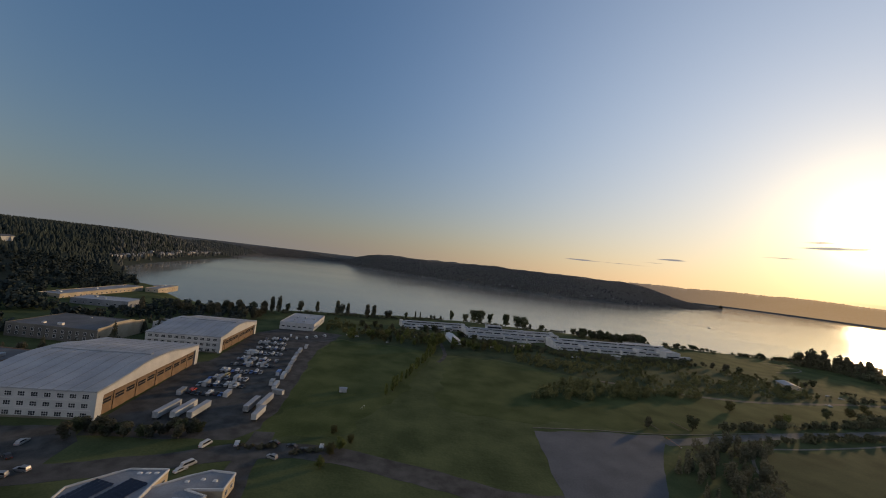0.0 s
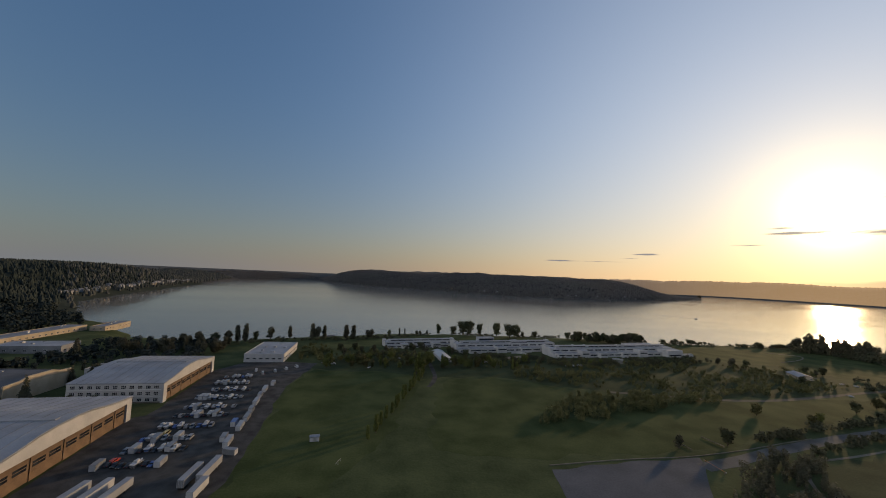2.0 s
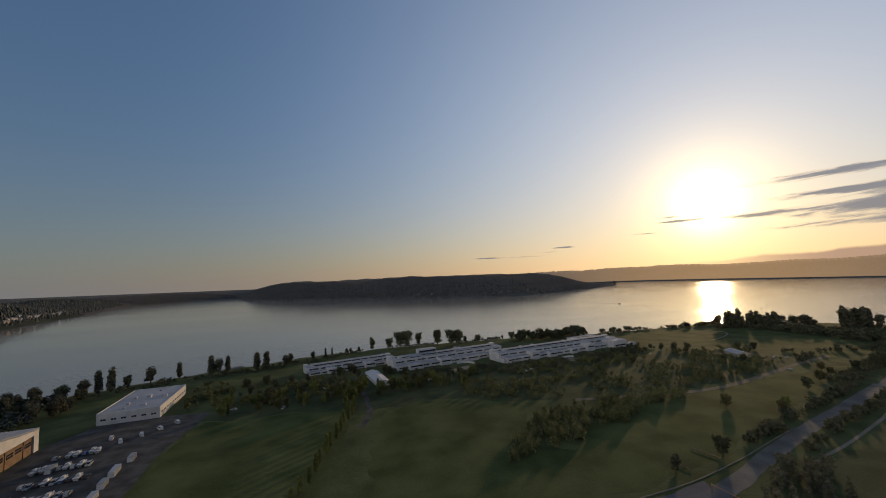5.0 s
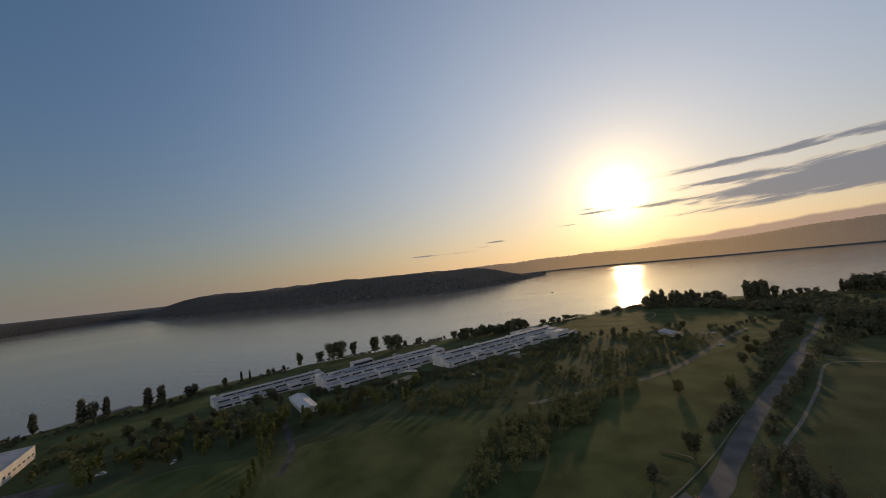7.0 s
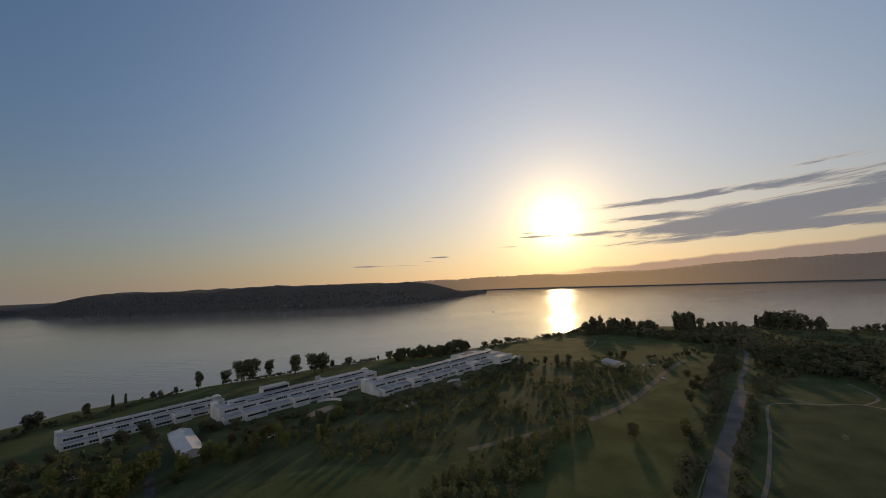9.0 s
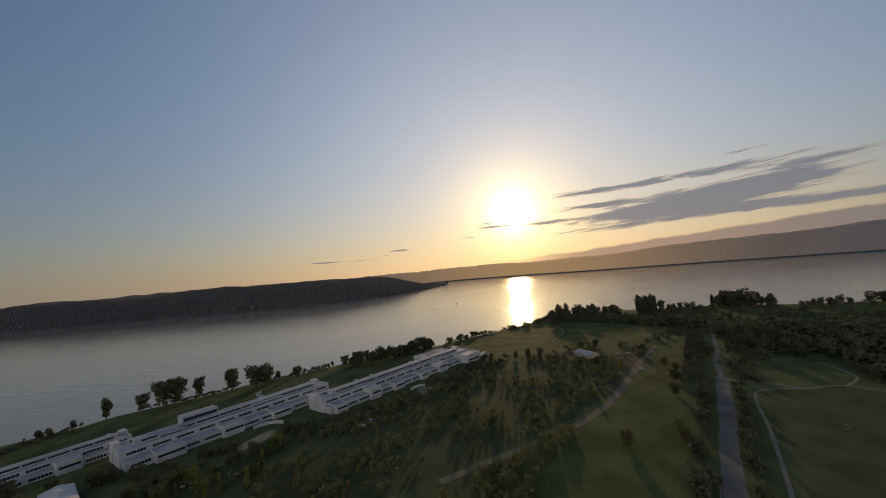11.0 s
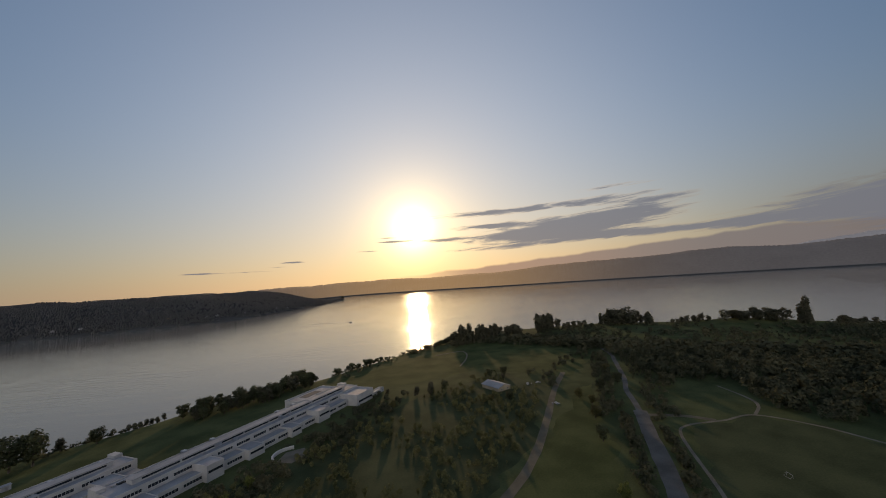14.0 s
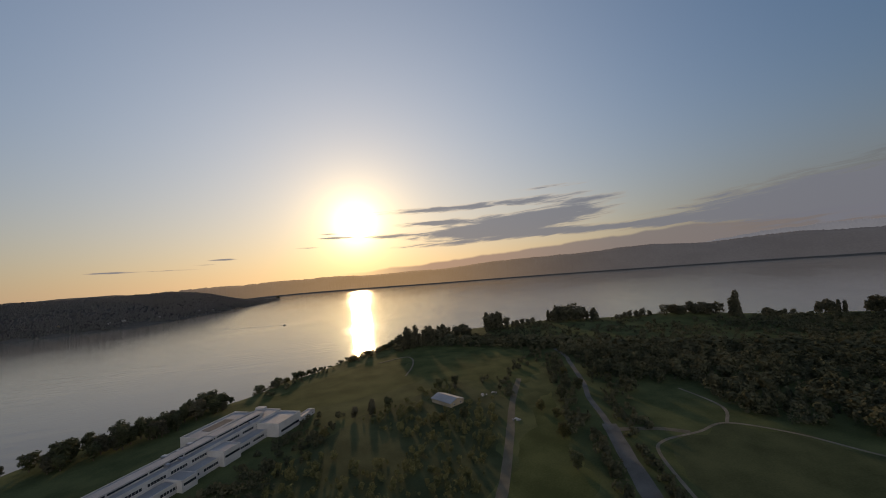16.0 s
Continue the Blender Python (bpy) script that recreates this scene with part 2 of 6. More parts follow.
def water_material():
    m = bpy.data.materials.new("lake_water")
    m.use_nodes = True
    t = m.node_tree
    bsdf = t.nodes["Principled BSDF"]
    # base colour is lifted to stand in for sky reflection on the waves
    bsdf.inputs["Base Color"].default_value = (0.24, 0.208, 0.166, 1)
    bsdf.inputs["IOR"].default_value = 1.333
    bsdf.inputs["Specular IOR Level"].default_value = 0.5
    co = t.nodes.new("ShaderNodeTexCoord").outputs["Object"]
    mp = t.nodes.new("ShaderNodeMapping")
    mp.inputs["Scale"].default_value, mp.inputs["Rotation"].default_value = (0.0016, 0.006, 1.0), (0, 0, radians(-18))
    slick, chop, swell = (t.nodes.new("ShaderNodeTexNoise") for _ in range(3))
    slick.inputs["Scale"].default_value, slick.inputs["Detail"].default_value, slick.inputs["Distortion"].default_value = 1.0, 5, 0.8
    # wave crests lie across the sun's direction
    crest = t.nodes.new("ShaderNodeMapping")
    crest.vector_type = "TEXTURE"
    crest.inputs["Scale"].default_value, crest.inputs["Rotation"].default_value = (1.0, 8.0, 1.0), (0, 0, radians(90) - SUN_AZ)
    links(t, (co, crest.inputs["Vector"]))
    chop.inputs["Scale"].default_value, chop.inputs["Detail"].default_value = 0.55, 4
    swell.inputs["Scale"].default_value, swell.inputs["Detail"].default_value = 0.09, 3
    links(t, (co, mp.inputs["Vector"]), (mp.outputs[0], slick.inputs["Vector"]), (crest.outputs[0], chop.inputs["Vector"]), (crest.outputs[0], swell.inputs["Vector"]))
    mr = t.nodes.new("ShaderNodeMapRange")
    mr.interpolation_type = "SMOOTHSTEP"
    for k, v in (("From Min", 0.40), ("From Max", 0.52), ("To Min", WATER_ROUGH[0]), ("To Max", WATER_ROUGH[1])):
        mr.inputs[k].default_value = v
    links(t, (slick.outputs[0], mr.inputs["Value"]), (mr.outputs[0], bsdf.inputs["Roughness"]))
    b1, b2 = t.nodes.new("ShaderNodeBump"), t.nodes.new("ShaderNodeBump")
    b1.inputs["Strength"].default_value, b1.inputs["Distance"].default_value = 0.6, WATER_BUMP[0]
    b2.inputs["Strength"].default_value, b2.inputs["Distance"].default_value = 0.6, WATER_BUMP[1]
    links(t, (chop.outputs[0], b1.inputs["Height"]), (swell.outputs[0], b2.inputs["Height"]), (b1.outputs[0], b2.inputs["Normal"]), (b2.outputs[0], bsdf.inputs["Normal"]))
    return m


WATER_ROUGH, WATER_BUMP = (0.07, 0.115), (0.2, 0.5)
WATER = water_material()
GRASS_ROUGH = material("rough_grass", (0.045, 0.058, 0.025), (0.086, 0.1, 0.044), 2.5, 0.95, fine=0.25, bump=0.35, bump_scale=2.4, spec=0.03)
LAWN = material("mown_lawn", (0.042, 0.056, 0.021), (0.082, 0.096, 0.038), 2.6, 0.95, fine=0.25, bump=0.1, bump_scale=0.8, spec=0.03)
MEADOW = material("dry_meadow", (0.038, 0.049, 0.024), (0.07, 0.081, 0.04), 2.6, 0.95, fine=0.25, bump=0.2, bump_scale=0.9, spec=0.03)
ASPHALT = material("asphalt", (0.042, 0.04, 0.037), (0.09, 0.086, 0.079), 0.8, 0.95, spec=0.1)
GRAVEL = material("gravel", (0.085, 0.083, 0.077), (0.14, 0.136, 0.126), 1.2, 0.95, bump=0.03, spec=0.1)
LOT_GRAVEL = material("dark_gravel", (0.07, 0.075, 0.083), (0.105, 0.11, 0.12), 2.2, 0.95, bump=0.03, spec=0.1)
CONCRETE = material("pale_path", (0.12, 0.11, 0.085), (0.19, 0.172, 0.14), 1.0, 0.95, spec=0.1)
DIRT = material("bare_earth", (0.1, 0.09, 0.068), (0.15, 0.134, 0.1), 1.2, 0.95, spec=0.05)
FOREST_FLOOR = material("far_forest", (0.07, 0.069, 0.066), (0.088, 0.086, 0.08), 12.0, 1.0, bump=0.5, bump_scale=9.0, spec=0.1)
LEAF = [island_tint(material("leaf_" + n, d, l, 1.0, 0.8, translucent=0.28, random_tint=0.22, spec=0.2), 0.3) for n, d, l in (
    ("green", (0.046, 0.053, 0.026), (0.08, 0.088, 0.044)), ("yellow_green", (0.07, 0.085, 0.022), (0.125, 0.14, 0.04)),
    # the first tone is greyed and lightened to carry treeline haze
    ("dark", (0.062, 0.061, 0.04), (0.1, 0.096, 0.06)), ("brown_green", (0.055, 0.055, 0.02), (0.10, 0.09, 0.035)))]
WOODS_LEAF = island_tint(material("woods_leaf", (0.058, 0.064, 0.04), (0.11, 0.108, 0.066), 14.0, 0.95, spec=0.03, translucent=0.2), 0.12)
# bluish cast in this colour stands in for air haze over the hillside
HILL_LEAF = island_tint(material("hillside_leaf", (0.03, 0.04, 0.037), (0.046, 0.056, 0.051), 14.0, 1.0, spec=0.03), 0.08)
# a greyer leaf copy with the haze over the bay in its colour
HAZED_BAY_LEAF = island_tint(material("hazed_bay_leaf", (0.062, 0.07, 0.066), (0.09, 0.095, 0.087), 20.0, 1.0, spec=0.03), 0.06)
HILL_FLOOR = material("hill_floor", (0.03, 0.037, 0.028), (0.05, 0.057, 0.044), 10.0, 1.0, spec=0.03)
# lifted leaf colour stands in for veiling glare on the scrub's shaded side
SHRUB_LEAF = island_tint(material("shrub_leaf", (0.085, 0.092, 0.042), (0.145, 0.146, 0.066), 8.0, 0.95, spec=0.05, translucent=0.3), 0.2)
# distance haze is put into this pale grey leaf colour and its sheen
HAZED_FOREST_LEAF = island_tint(material("hazed_forest_leaf", (0.165, 0.16, 0.153), (0.185, 0.178, 0.169), 30.0, 1.0, translucent=0.6, spec=0.05), 0.02)
HAZED_FOREST_LEAF.node_tree.nodes["Principled BSDF"].inputs["Sheen Weight"].default_value = 0.6
def haze_glow_material(name, dark, light, glow):
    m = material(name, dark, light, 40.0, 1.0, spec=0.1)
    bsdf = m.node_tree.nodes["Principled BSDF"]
    # haze of distance is put into the emission, warmer below the low sun
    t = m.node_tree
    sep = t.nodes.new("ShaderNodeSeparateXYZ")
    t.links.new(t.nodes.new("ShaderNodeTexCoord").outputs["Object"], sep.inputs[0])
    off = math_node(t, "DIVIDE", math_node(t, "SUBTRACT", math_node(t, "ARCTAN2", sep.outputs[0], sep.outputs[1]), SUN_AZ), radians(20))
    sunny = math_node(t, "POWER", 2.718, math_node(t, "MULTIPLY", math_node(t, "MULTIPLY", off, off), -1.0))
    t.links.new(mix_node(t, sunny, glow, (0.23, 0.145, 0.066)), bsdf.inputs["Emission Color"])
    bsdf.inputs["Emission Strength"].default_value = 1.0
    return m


FAR_HILLS = haze_glow_material("far_hills", (0.055, 0.062, 0.07), (0.08, 0.086, 0.092), (0.036, 0.034, 0.036))
FAR_MOUNTAINS = haze_glow_material("far_mountains", (0.08, 0.09, 0.10), (0.11, 0.12, 0.13), (0.10, 0.105, 0.125))
BARK = material("bark", (0.05, 0.04, 0.03), (0.12, 0.10, 0.08), 0.4, 0.95, bump=0.02)
WHITE_WALL = material("white_painted_concrete", (0.34, 0.34, 0.34), (0.45, 0.445, 0.435), 0.8, 0.75)
WHITE_ROOF = material("pale_membrane_roof", (0.2, 0.213, 0.23), (0.3, 0.31, 0.328), 1.5, 0.7)
GREY_ROOF = material("grey_membrane_roof", (0.13, 0.137, 0.15), (0.22, 0.228, 0.24), 1.5, 0.75)
DARK_ROOF = material("dark_tar_roof", (0.045, 0.047, 0.052), (0.095, 0.095, 0.10), 1.5, 0.85)
TAN_WALL = material("tan_stucco", (0.30, 0.245, 0.17), (0.42, 0.345, 0.25), 0.8, 0.85)
# shade on the hall's south side is put into this dark wall colour
HALL_SHADED_WALL = material("shaded_stucco", (0.075, 0.07, 0.064), (0.12, 0.112, 0.1), 0.8, 0.9)
BRICK_WALL = material("brown_brick", (0.13, 0.075, 0.052), (0.20, 0.12, 0.08), 0.5, 0.9)
DOOR_BROWN = material("brown_hangar_door", (0.10, 0.058, 0.032), (0.18, 0.108, 0.058), 0.7, 0.75)
GLASS = material("dark_window_glass", (0.015, 0.018, 0.022), (0.03, 0.034, 0.04), 1.0, 0.12)
TRIM = material("white_trim", (0.4, 0.4, 0.395), (0.5, 0.49, 0.48), 0.5, 0.7)
METAL = material("galvanised_metal", (0.30, 0.31, 0.33), (0.45, 0.46, 0.48), 0.5, 0.45, metal=0.8)
SOLAR = material("solar_cells", (0.008, 0.010, 0.018), (0.02, 0.024, 0.04), 0.3, 0.2)
TYRE = material("tyre_rubber", (0.015, 0.015, 0.015), (0.03, 0.03, 0.03), 0.2, 0.9)
WOOD = material("weathered_wood", (0.10, 0.08, 0.06), (0.20, 0.17, 0.13), 0.4, 0.9)
PAINT = {n: material("paint_" + n, d, l, 0.6, 0.35, spec=0.5) for n, d, l in (
    ("white", (0.36, 0.36, 0.355), (0.47, 0.47, 0.46)), ("silver", (0.24, 0.247, 0.255), (0.33, 0.337, 0.345)), ("black", (0.015, 0.015, 0.017), (0.03, 0.03, 0.033)),
    ("red", (0.40, 0.04, 0.025), (0.52, 0.06, 0.04)), ("blue", (0.05, 0.10, 0.26), (0.08, 0.15, 0.34)), ("yellow", (0.34, 0.28, 0.11), (0.42, 0.35, 0.15)),
    ("orange", (0.5, 0.16, 0.05), (0.6, 0.22, 0.07)), ("grey", (0.16, 0.165, 0.17), (0.22, 0.225, 0.23)))}


# ---------------------------------------------------------------- building helpers
class Solid:
    """Collects boxes, prisms and tubes into one mesh."""

    def __init__(self):
        self.v, self.f = [], []

    def add(self, verts, faces):
        n = len(self.v)
        self.v += [tuple(p) for p in verts]
        self.f += [tuple(i + n for i in f) for f in faces]
        return self

    def box(self, x0, y0, z0, x1, y1, z1):
        return self.prism([(x0, y0), (x1, y0), (x1, y1), (x0, y1)], z0, z1)

    def prism(self, poly, z0, z1, top=None):
        n = len(poly)
        area = sum(poly[i][0] * poly[(i + 1) % n][1] - poly[(i + 1) % n][0] * poly[i][1] for i in range(n))
        poly = list(poly) if area > 0 else list(poly)[::-1]
        top = top or poly
        verts = [(x, y, z0) for x, y in poly] + [(x, y, z1) for x, y in top]
        faces = [tuple(range(n))[::-1], tuple(range(n, 2 * n))] + [(i, (i + 1) % n, n + (i + 1) % n, n + i) for i in range(n)]
        return self.add(verts, faces)

    def along_y(self, profile, y0, y1):
        """An outline of x and z, drawn out from y0 to y1."""
        n = len(profile)
        area = sum(profile[i][0] * profile[(i + 1) % n][1] - profile[(i + 1) % n][0] * profile[i][1] for i in range(n))
        profile = list(profile) if area > 0 else list(profile)[::-1]
        verts = [(x, y0, z) for x, z in profile] + [(x, y1, z) for x, z in profile]
        faces = [tuple(range(n)), tuple(range(n, 2 * n))[::-1]] + [(n + i, n + (i + 1) % n, (i + 1) % n, i) for i in range(n)]
        return self.add(verts, faces)

    def along_x(self, profile, x0, x1):
        n = len(profile)
        area = sum(profile[i][0] * profile[(i + 1) % n][1] - profile[(i + 1) % n][0] * profile[i][1] for i in range(n))
        profile = list(profile) if area > 0 else list(profile)[::-1]
        verts = [(x0, y, z) for y, z in profile] + [(x1, y, z) for y, z in profile]
        faces = [tuple(range(n))[::-1], tuple(range(n, 2 * n))] + [(i, (i + 1) % n, n + (i + 1) % n, n + i) for i in range(n)]
        return self.add(verts, faces)

    def tube(self, a, b, r0, r1, sides=7):
        a, b = Vector(a), Vector(b)
        q = (b - a).to_track_quat("Z", "Y")
        ring = [Vector((math.cos(2 * math.pi * k / sides), math.sin(2 * math.pi * k / sides), 0)) for k in range(sides)]
        verts = [a + q @ (p * r0) for p in ring] + [b + q @ (p * r1) for p in ring]
        faces = [tuple(range(sides))[::-1], tuple(range(sides, 2 * sides))] + [(i, (i + 1) % sides, sides + (i + 1) % sides, sides + i) for i in range(sides)]
        return self.add(verts, faces)

    def mesh(self, name, mat):
        me = bpy.data.meshes.new(name)
        me.from_pydata(self.v, [], self.f)
        me.materials.append(mat)
        me.update()
        return me


def part(name, solid, mat, parent, label=""):
    ob = new(name, solid.mesh(name, mat) if isinstance(solid, Solid) else solid)
    ob.parent = parent
    return tagged(ob, label)


def thing(name, x, y, z=0.0, rz=0.0, label="", category="", group="", kind=""):
    ob = new(name)
    ob.matrix_basis = pose(x, y, z, 0, 0, rz)
    return tagged(ob, label, category, group, kind)


def array_mesh(name, verts, faces, mat, smooth=False):
    """A mesh straight from arrays of triangles or quads."""
    me = bpy.data.meshes.new(name)
    verts, faces = np.asarray(verts, np.float32), np.asarray(faces, np.int32)
    k = faces.shape[1]
    me.vertices.add(len(verts))
    me.vertices.foreach_set("co", verts.ravel())
    me.loops.add(faces.size)
    me.loops.foreach_set("vertex_index", faces.ravel())
    me.polygons.add(len(faces))
    me.polygons.foreach_set("loop_start", np.arange(0, faces.size, k, dtype=np.int32))
    me.polygons.foreach_set("use_smooth", np.full(len(faces), smooth))
    me.materials.append(mat)
    me.update(calc_edges=True)
    me.validate()
    return me


# ---------------------------------------------------------------- ground and lake
RIDGE_SHORE = [(-700, 2860), (-414, 2530), (20, 2170), (350, 1970), (705, 1810), (935, 1835), (1345, 2090), (1700, 2350), (2020, 2600)]
LAKE = [(-345, 500), (-430, 590), (-535, 650), (-624, 741), (-770, 905), (-840, 1080), (-960, 1450), (-1120, 2000), (-1320, 2700), (-1150, 3200), (-930, 3420),
        *RIDGE_SHORE, (2110, 2700), (2160, 2790), (1980, 3150), (2750, 3350), (3150, 2750), (3340, 2000), (3550, 1500), (3750, 900), (3850, 0), (3800, -1000), (3300, -2200), (1500, -2600), (900, -1500),
        (850, -500), (860, -150), (835, 20), (815, 150), (815, 300), (790, 410), (715, 500), (637, 572), (531, 580), (434, 588), (341, 582),
        (250, 600), (165, 602), (25, 600), (-56, 580), (-152, 535), (-253, 485)]
WATER_Z = -8.0


def shore_distance(px, py):
    """Metres from the shore, positive on land."""
    best = np.full(px.shape, 1e9)
    inside = np.zeros(px.shape, bool)
    for (ax, ay), (bx, by) in zip(LAKE, LAKE[1:] + LAKE[:1]):
        dx, dy = bx - ax, by - ay
        s = np.clip(((px - ax) * dx + (py - ay) * dy) / (dx * dx + dy * dy), 0, 1)
        best = np.minimum(best, np.hypot(px - ax - s * dx, py - ay - s * dy))
        cross = (ay > py) != (by > py)
        with np.errstate(divide="ignore", invalid="ignore"):
            inside ^= cross & (px < ax + (py - ay) * dx / (dy if dy else 1e-9))
    return np.where(inside, -best, best)


def smooth01(v):
    v = np.clip(v, 0, 1)
    return v * v * (3 - 2 * v)


def wave(px, py, size, seed):
    """Soft uneven swell, about -1 to 1."""
    r = np.random.RandomState(seed)
    out = 0
    for k in range(6):
        a, ph, s = r.uniform(0, 6.28), r.uniform(0, 6.28), size * r.uniform(0.6, 1.6)
        out = out + np.sin((px * math.cos(a) + py * math.sin(a)) / s * 6.28 + ph)
    return out / 3.2


def height(px, py):
    px, py = np.asarray(px, float), np.asarray(py, float)
    d = shore_distance(px, py) + 5 * wave(px, py, 60, 5)
    bank = np.where(d < 0, np.maximum(-15, WATER_Z - 0.3 + d * 0.2), np.minimum(0.0, WATER_Z - 0.3 + d * 0.42))
    west = 66 * smooth01((-px - 300) / 800) * smooth01((2300 - py) / 900) * smooth01(d / 160)
    north = 52 * (1 - np.exp(-np.maximum(d, 0) / 160)) * smooth01((py - 2000) / 600) * smooth01((-350 - px) / 300)
    pen = (106 + 9 * wave(px, py, 520, 3) + 3 * wave(px, py, 170, 8)) * (1 - np.exp(-np.maximum(d, 0) / 150)) * smooth01((2000 - px) / 800) * smooth01((py - 1600) / 160) * smooth01((px + 1150) / 500)
    east = (3 + 1 * wave(px, py, 150, 6)) * (1 - np.exp(-np.maximum(d, 0) / 260)) * smooth01((px - 2150) / 400)
    kite = 8 * np.exp(-((px - 778) / 45) ** 2 - ((py - 190) / 70) ** 2)
    return bank + np.where(d > 0, np.maximum.reduce([west, north, pen, east]) + kite, 0)


def steps(lo, hi, fine_lo, fine_hi, fine, coarse):
    a = list(np.arange(fine_lo, fine_hi + 0.1, fine))
    left, right = [fine_lo], [fine_hi]
    s = fine
    while left[-1] > lo:
        s = min(s * 1.25, coarse)
        left.append(left[-1] - s)
    s = fine
    while right[-1] < hi:
        s = min(s * 1.25, coarse)
        right.append(right[-1] + s)
    return np.array(left[:0:-1] + a + right[1:])


def build_ground():
    gx, gy = steps(-4700, 4900, -480, 1040, 9, 40), steps(-4600, 4900, -260, 660, 9, 32)
    mx, my = np.meshgrid(gx, gy)
    mz = height(mx, my)
    verts = np.stack([mx.ravel(), my.ravel(), mz.ravel()], -1)
    w = len(gx)
    i, j = np.meshgrid(np.arange(len(gx) - 1), np.arange(len(gy) - 1))
    a = (j * w + i).ravel()
    faces = np.stack([a, a + 1, a + w + 1, a + w], -1)
    me = array_mesh("ground", verts, faces, GRASS_ROUGH, True)
    me.materials.append(FOREST_FLOOR)
    me.materials.append(HILL_FLOOR)
    cx, cy = mx.ravel()[a], my.ravel()[a]
    wild = ((cx < -470) | (cy > 900) | (cx > 1500)).astype(np.int32)
    wild[(cx < -470) & (cy < 2000)] = 2
    me.polygons.foreach_set("material_index", wild)
    tagged(new("ground", me), "rough green parkland running down to a lake shore", "ground", kind="structure")
    lake = array_mesh("water", [(-4800, -4800, WATER_Z), (4900, -4800, WATER_Z), (4900, 4900, WATER_Z), (-4800, 4900, WATER_Z)], [(0, 1, 2, 3)], WATER)
    tagged(new("water", lake), "calm grey lake water reflecting the low sun", "lake", kind="structure")


build_ground()


def far_ridge(line, rise, top, noise_size, mat, label, seed):
    """A ridge behind the far shore, its haze painted by mat: rows of points from foot to crest and down again."""
    left, _ = ribbon(line, 0.01)
    dense = []
    for a, b in zip(left, left[1:]):
        dense += [a.lerp(b, k / 20) for k in range(20)]
    rng = np.random.RandomState(seed)
    x, y = np.array([p.x for p in dense]), np.array([p.y for p in dense])
    d = np.hypot(x, y)
    ux, uy = x / d, y / d
    f = np.linspace(0, 1, len(x))
    crest = np.interp(f, np.linspace(0, 1, len(top)), top) * (1 + 0.06 * wave(x, y, noise_size, seed) + 0.02 * wave(x, y, noise_size / 5, seed + 1)) + rng.uniform(-2.5, 3.5, len(x))
    rows = [np.stack([x + ux * back, y + uy * back, WATER_Z - 1 + (crest - WATER_Z) * part_of + rng.uniform(-1.5, 1.5, len(x)) * (part_of > 0)], -1)
            for back, part_of in ((0, 0.0), (rise * 0.12, 0.2), (rise * 0.4, 0.55), (rise * 0.75, 0.85), (rise, 1.0), (rise * 1.4, 0.0))]
    n = len(x)
    verts = np.concatenate(rows)
    a = (np.arange(len(rows) - 1)[:, None] * n + np.arange(n - 1)[None]).ravel()
    me = array_mesh("backdrop", verts, np.stack([a, a + n, a + n + 1, a + 1], -1), mat, True)
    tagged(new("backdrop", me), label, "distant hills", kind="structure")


def worn_edge(poly, reach):
    """The same outline with its edges wandering a little."""
    out = []
    for (ax, ay), (bx, by) in zip(poly, poly[1:] + poly[:1]):
        n = max(1, int(math.hypot(bx - ax, by - ay) / 5))
        for k in range(n):
            p = Vector((ax + (bx - ax) * k / n, ay + (by - ay) * k / n, 0))
            out.append((p.x + reach * noise.noise(p * 0.07), p.y + reach * noise.noise(p * 0.07 + Vector((31, 7, 5)))))
    return out


def slab(name, poly, mat, z0=-0.6, z1=0.06, label="", category="", kind="structure"):
    if mat in (LAWN, MEADOW, ASPHALT, LOT_GRAVEL):
        poly = worn_edge(poly, 7 if mat in (LAWN, MEADOW) else 2.0)
    z1 *= 0.3
    return tagged(new(name, Solid().prism(poly, z0, z1).mesh(name, mat)), label, category, kind=kind)


def ribbon(pts, width):
    """A band of even width along a line, as a list of quads."""
    pts = [Vector((x, y, 0)) for x, y in pts]
    smooth = []
    for k in range(len(pts) - 1):
        p0, p1, p2, p3 = pts[max(k - 1, 0)], pts[k], pts[k + 1], pts[min(k + 2, len(pts) - 1)]
        for s in range(6):
            u = s / 6
            smooth.append(0.5 * ((2 * p1) + (p2 - p0) * u + (2 * p0 - 5 * p1 + 4 * p2 - p3) * u * u + (3 * p1 - p0 - 3 * p2 + p3) * u ** 3))
    smooth.append(pts[-1])
    left, right = [], []
    for k, p in enumerate(smooth):
        d = (smooth[min(k + 1, len(smooth) - 1)] - smooth[max(k - 1, 0)]).normalized()
        n = Vector((-d.y, d.x, 0)) * width / 2
        a, b = noise.noise(p * 0.09) * 0.22, noise.noise(p * 0.09 + Vector((50, 9, 3))) * 0.22
        left.append(p + n * (1 + a)), right.append(p - n * (1 + b))
    return left, right


def band(name, pts, width, mat, z=0.1, label="", category="road"):
    left, right = ribbon(pts, width)
    z = z * 0.35 if z < 0.3 else z
    n = len(left)
    zz = height([p.x for p in left] + [p.x for p in right], [p.y for p in left] + [p.y for p in right])
    top = [(p.x, p.y, h + z) for p, h in zip(left + right, zz)]
    verts = top + [(x, y, h - 0.6) for x, y, h in top]
    faces = []
    for i in range(n - 1):
        a, b, c, d = i, i + 1, n + i + 1, n + i
        m = 2 * n
        faces += [(d, c, b, a), (a, b, b + m, a + m), (c, d, d + m, c + m)]
    return tagged(new(name, Solid().add(verts, faces).mesh(name, mat)), label, category, kind="structure")


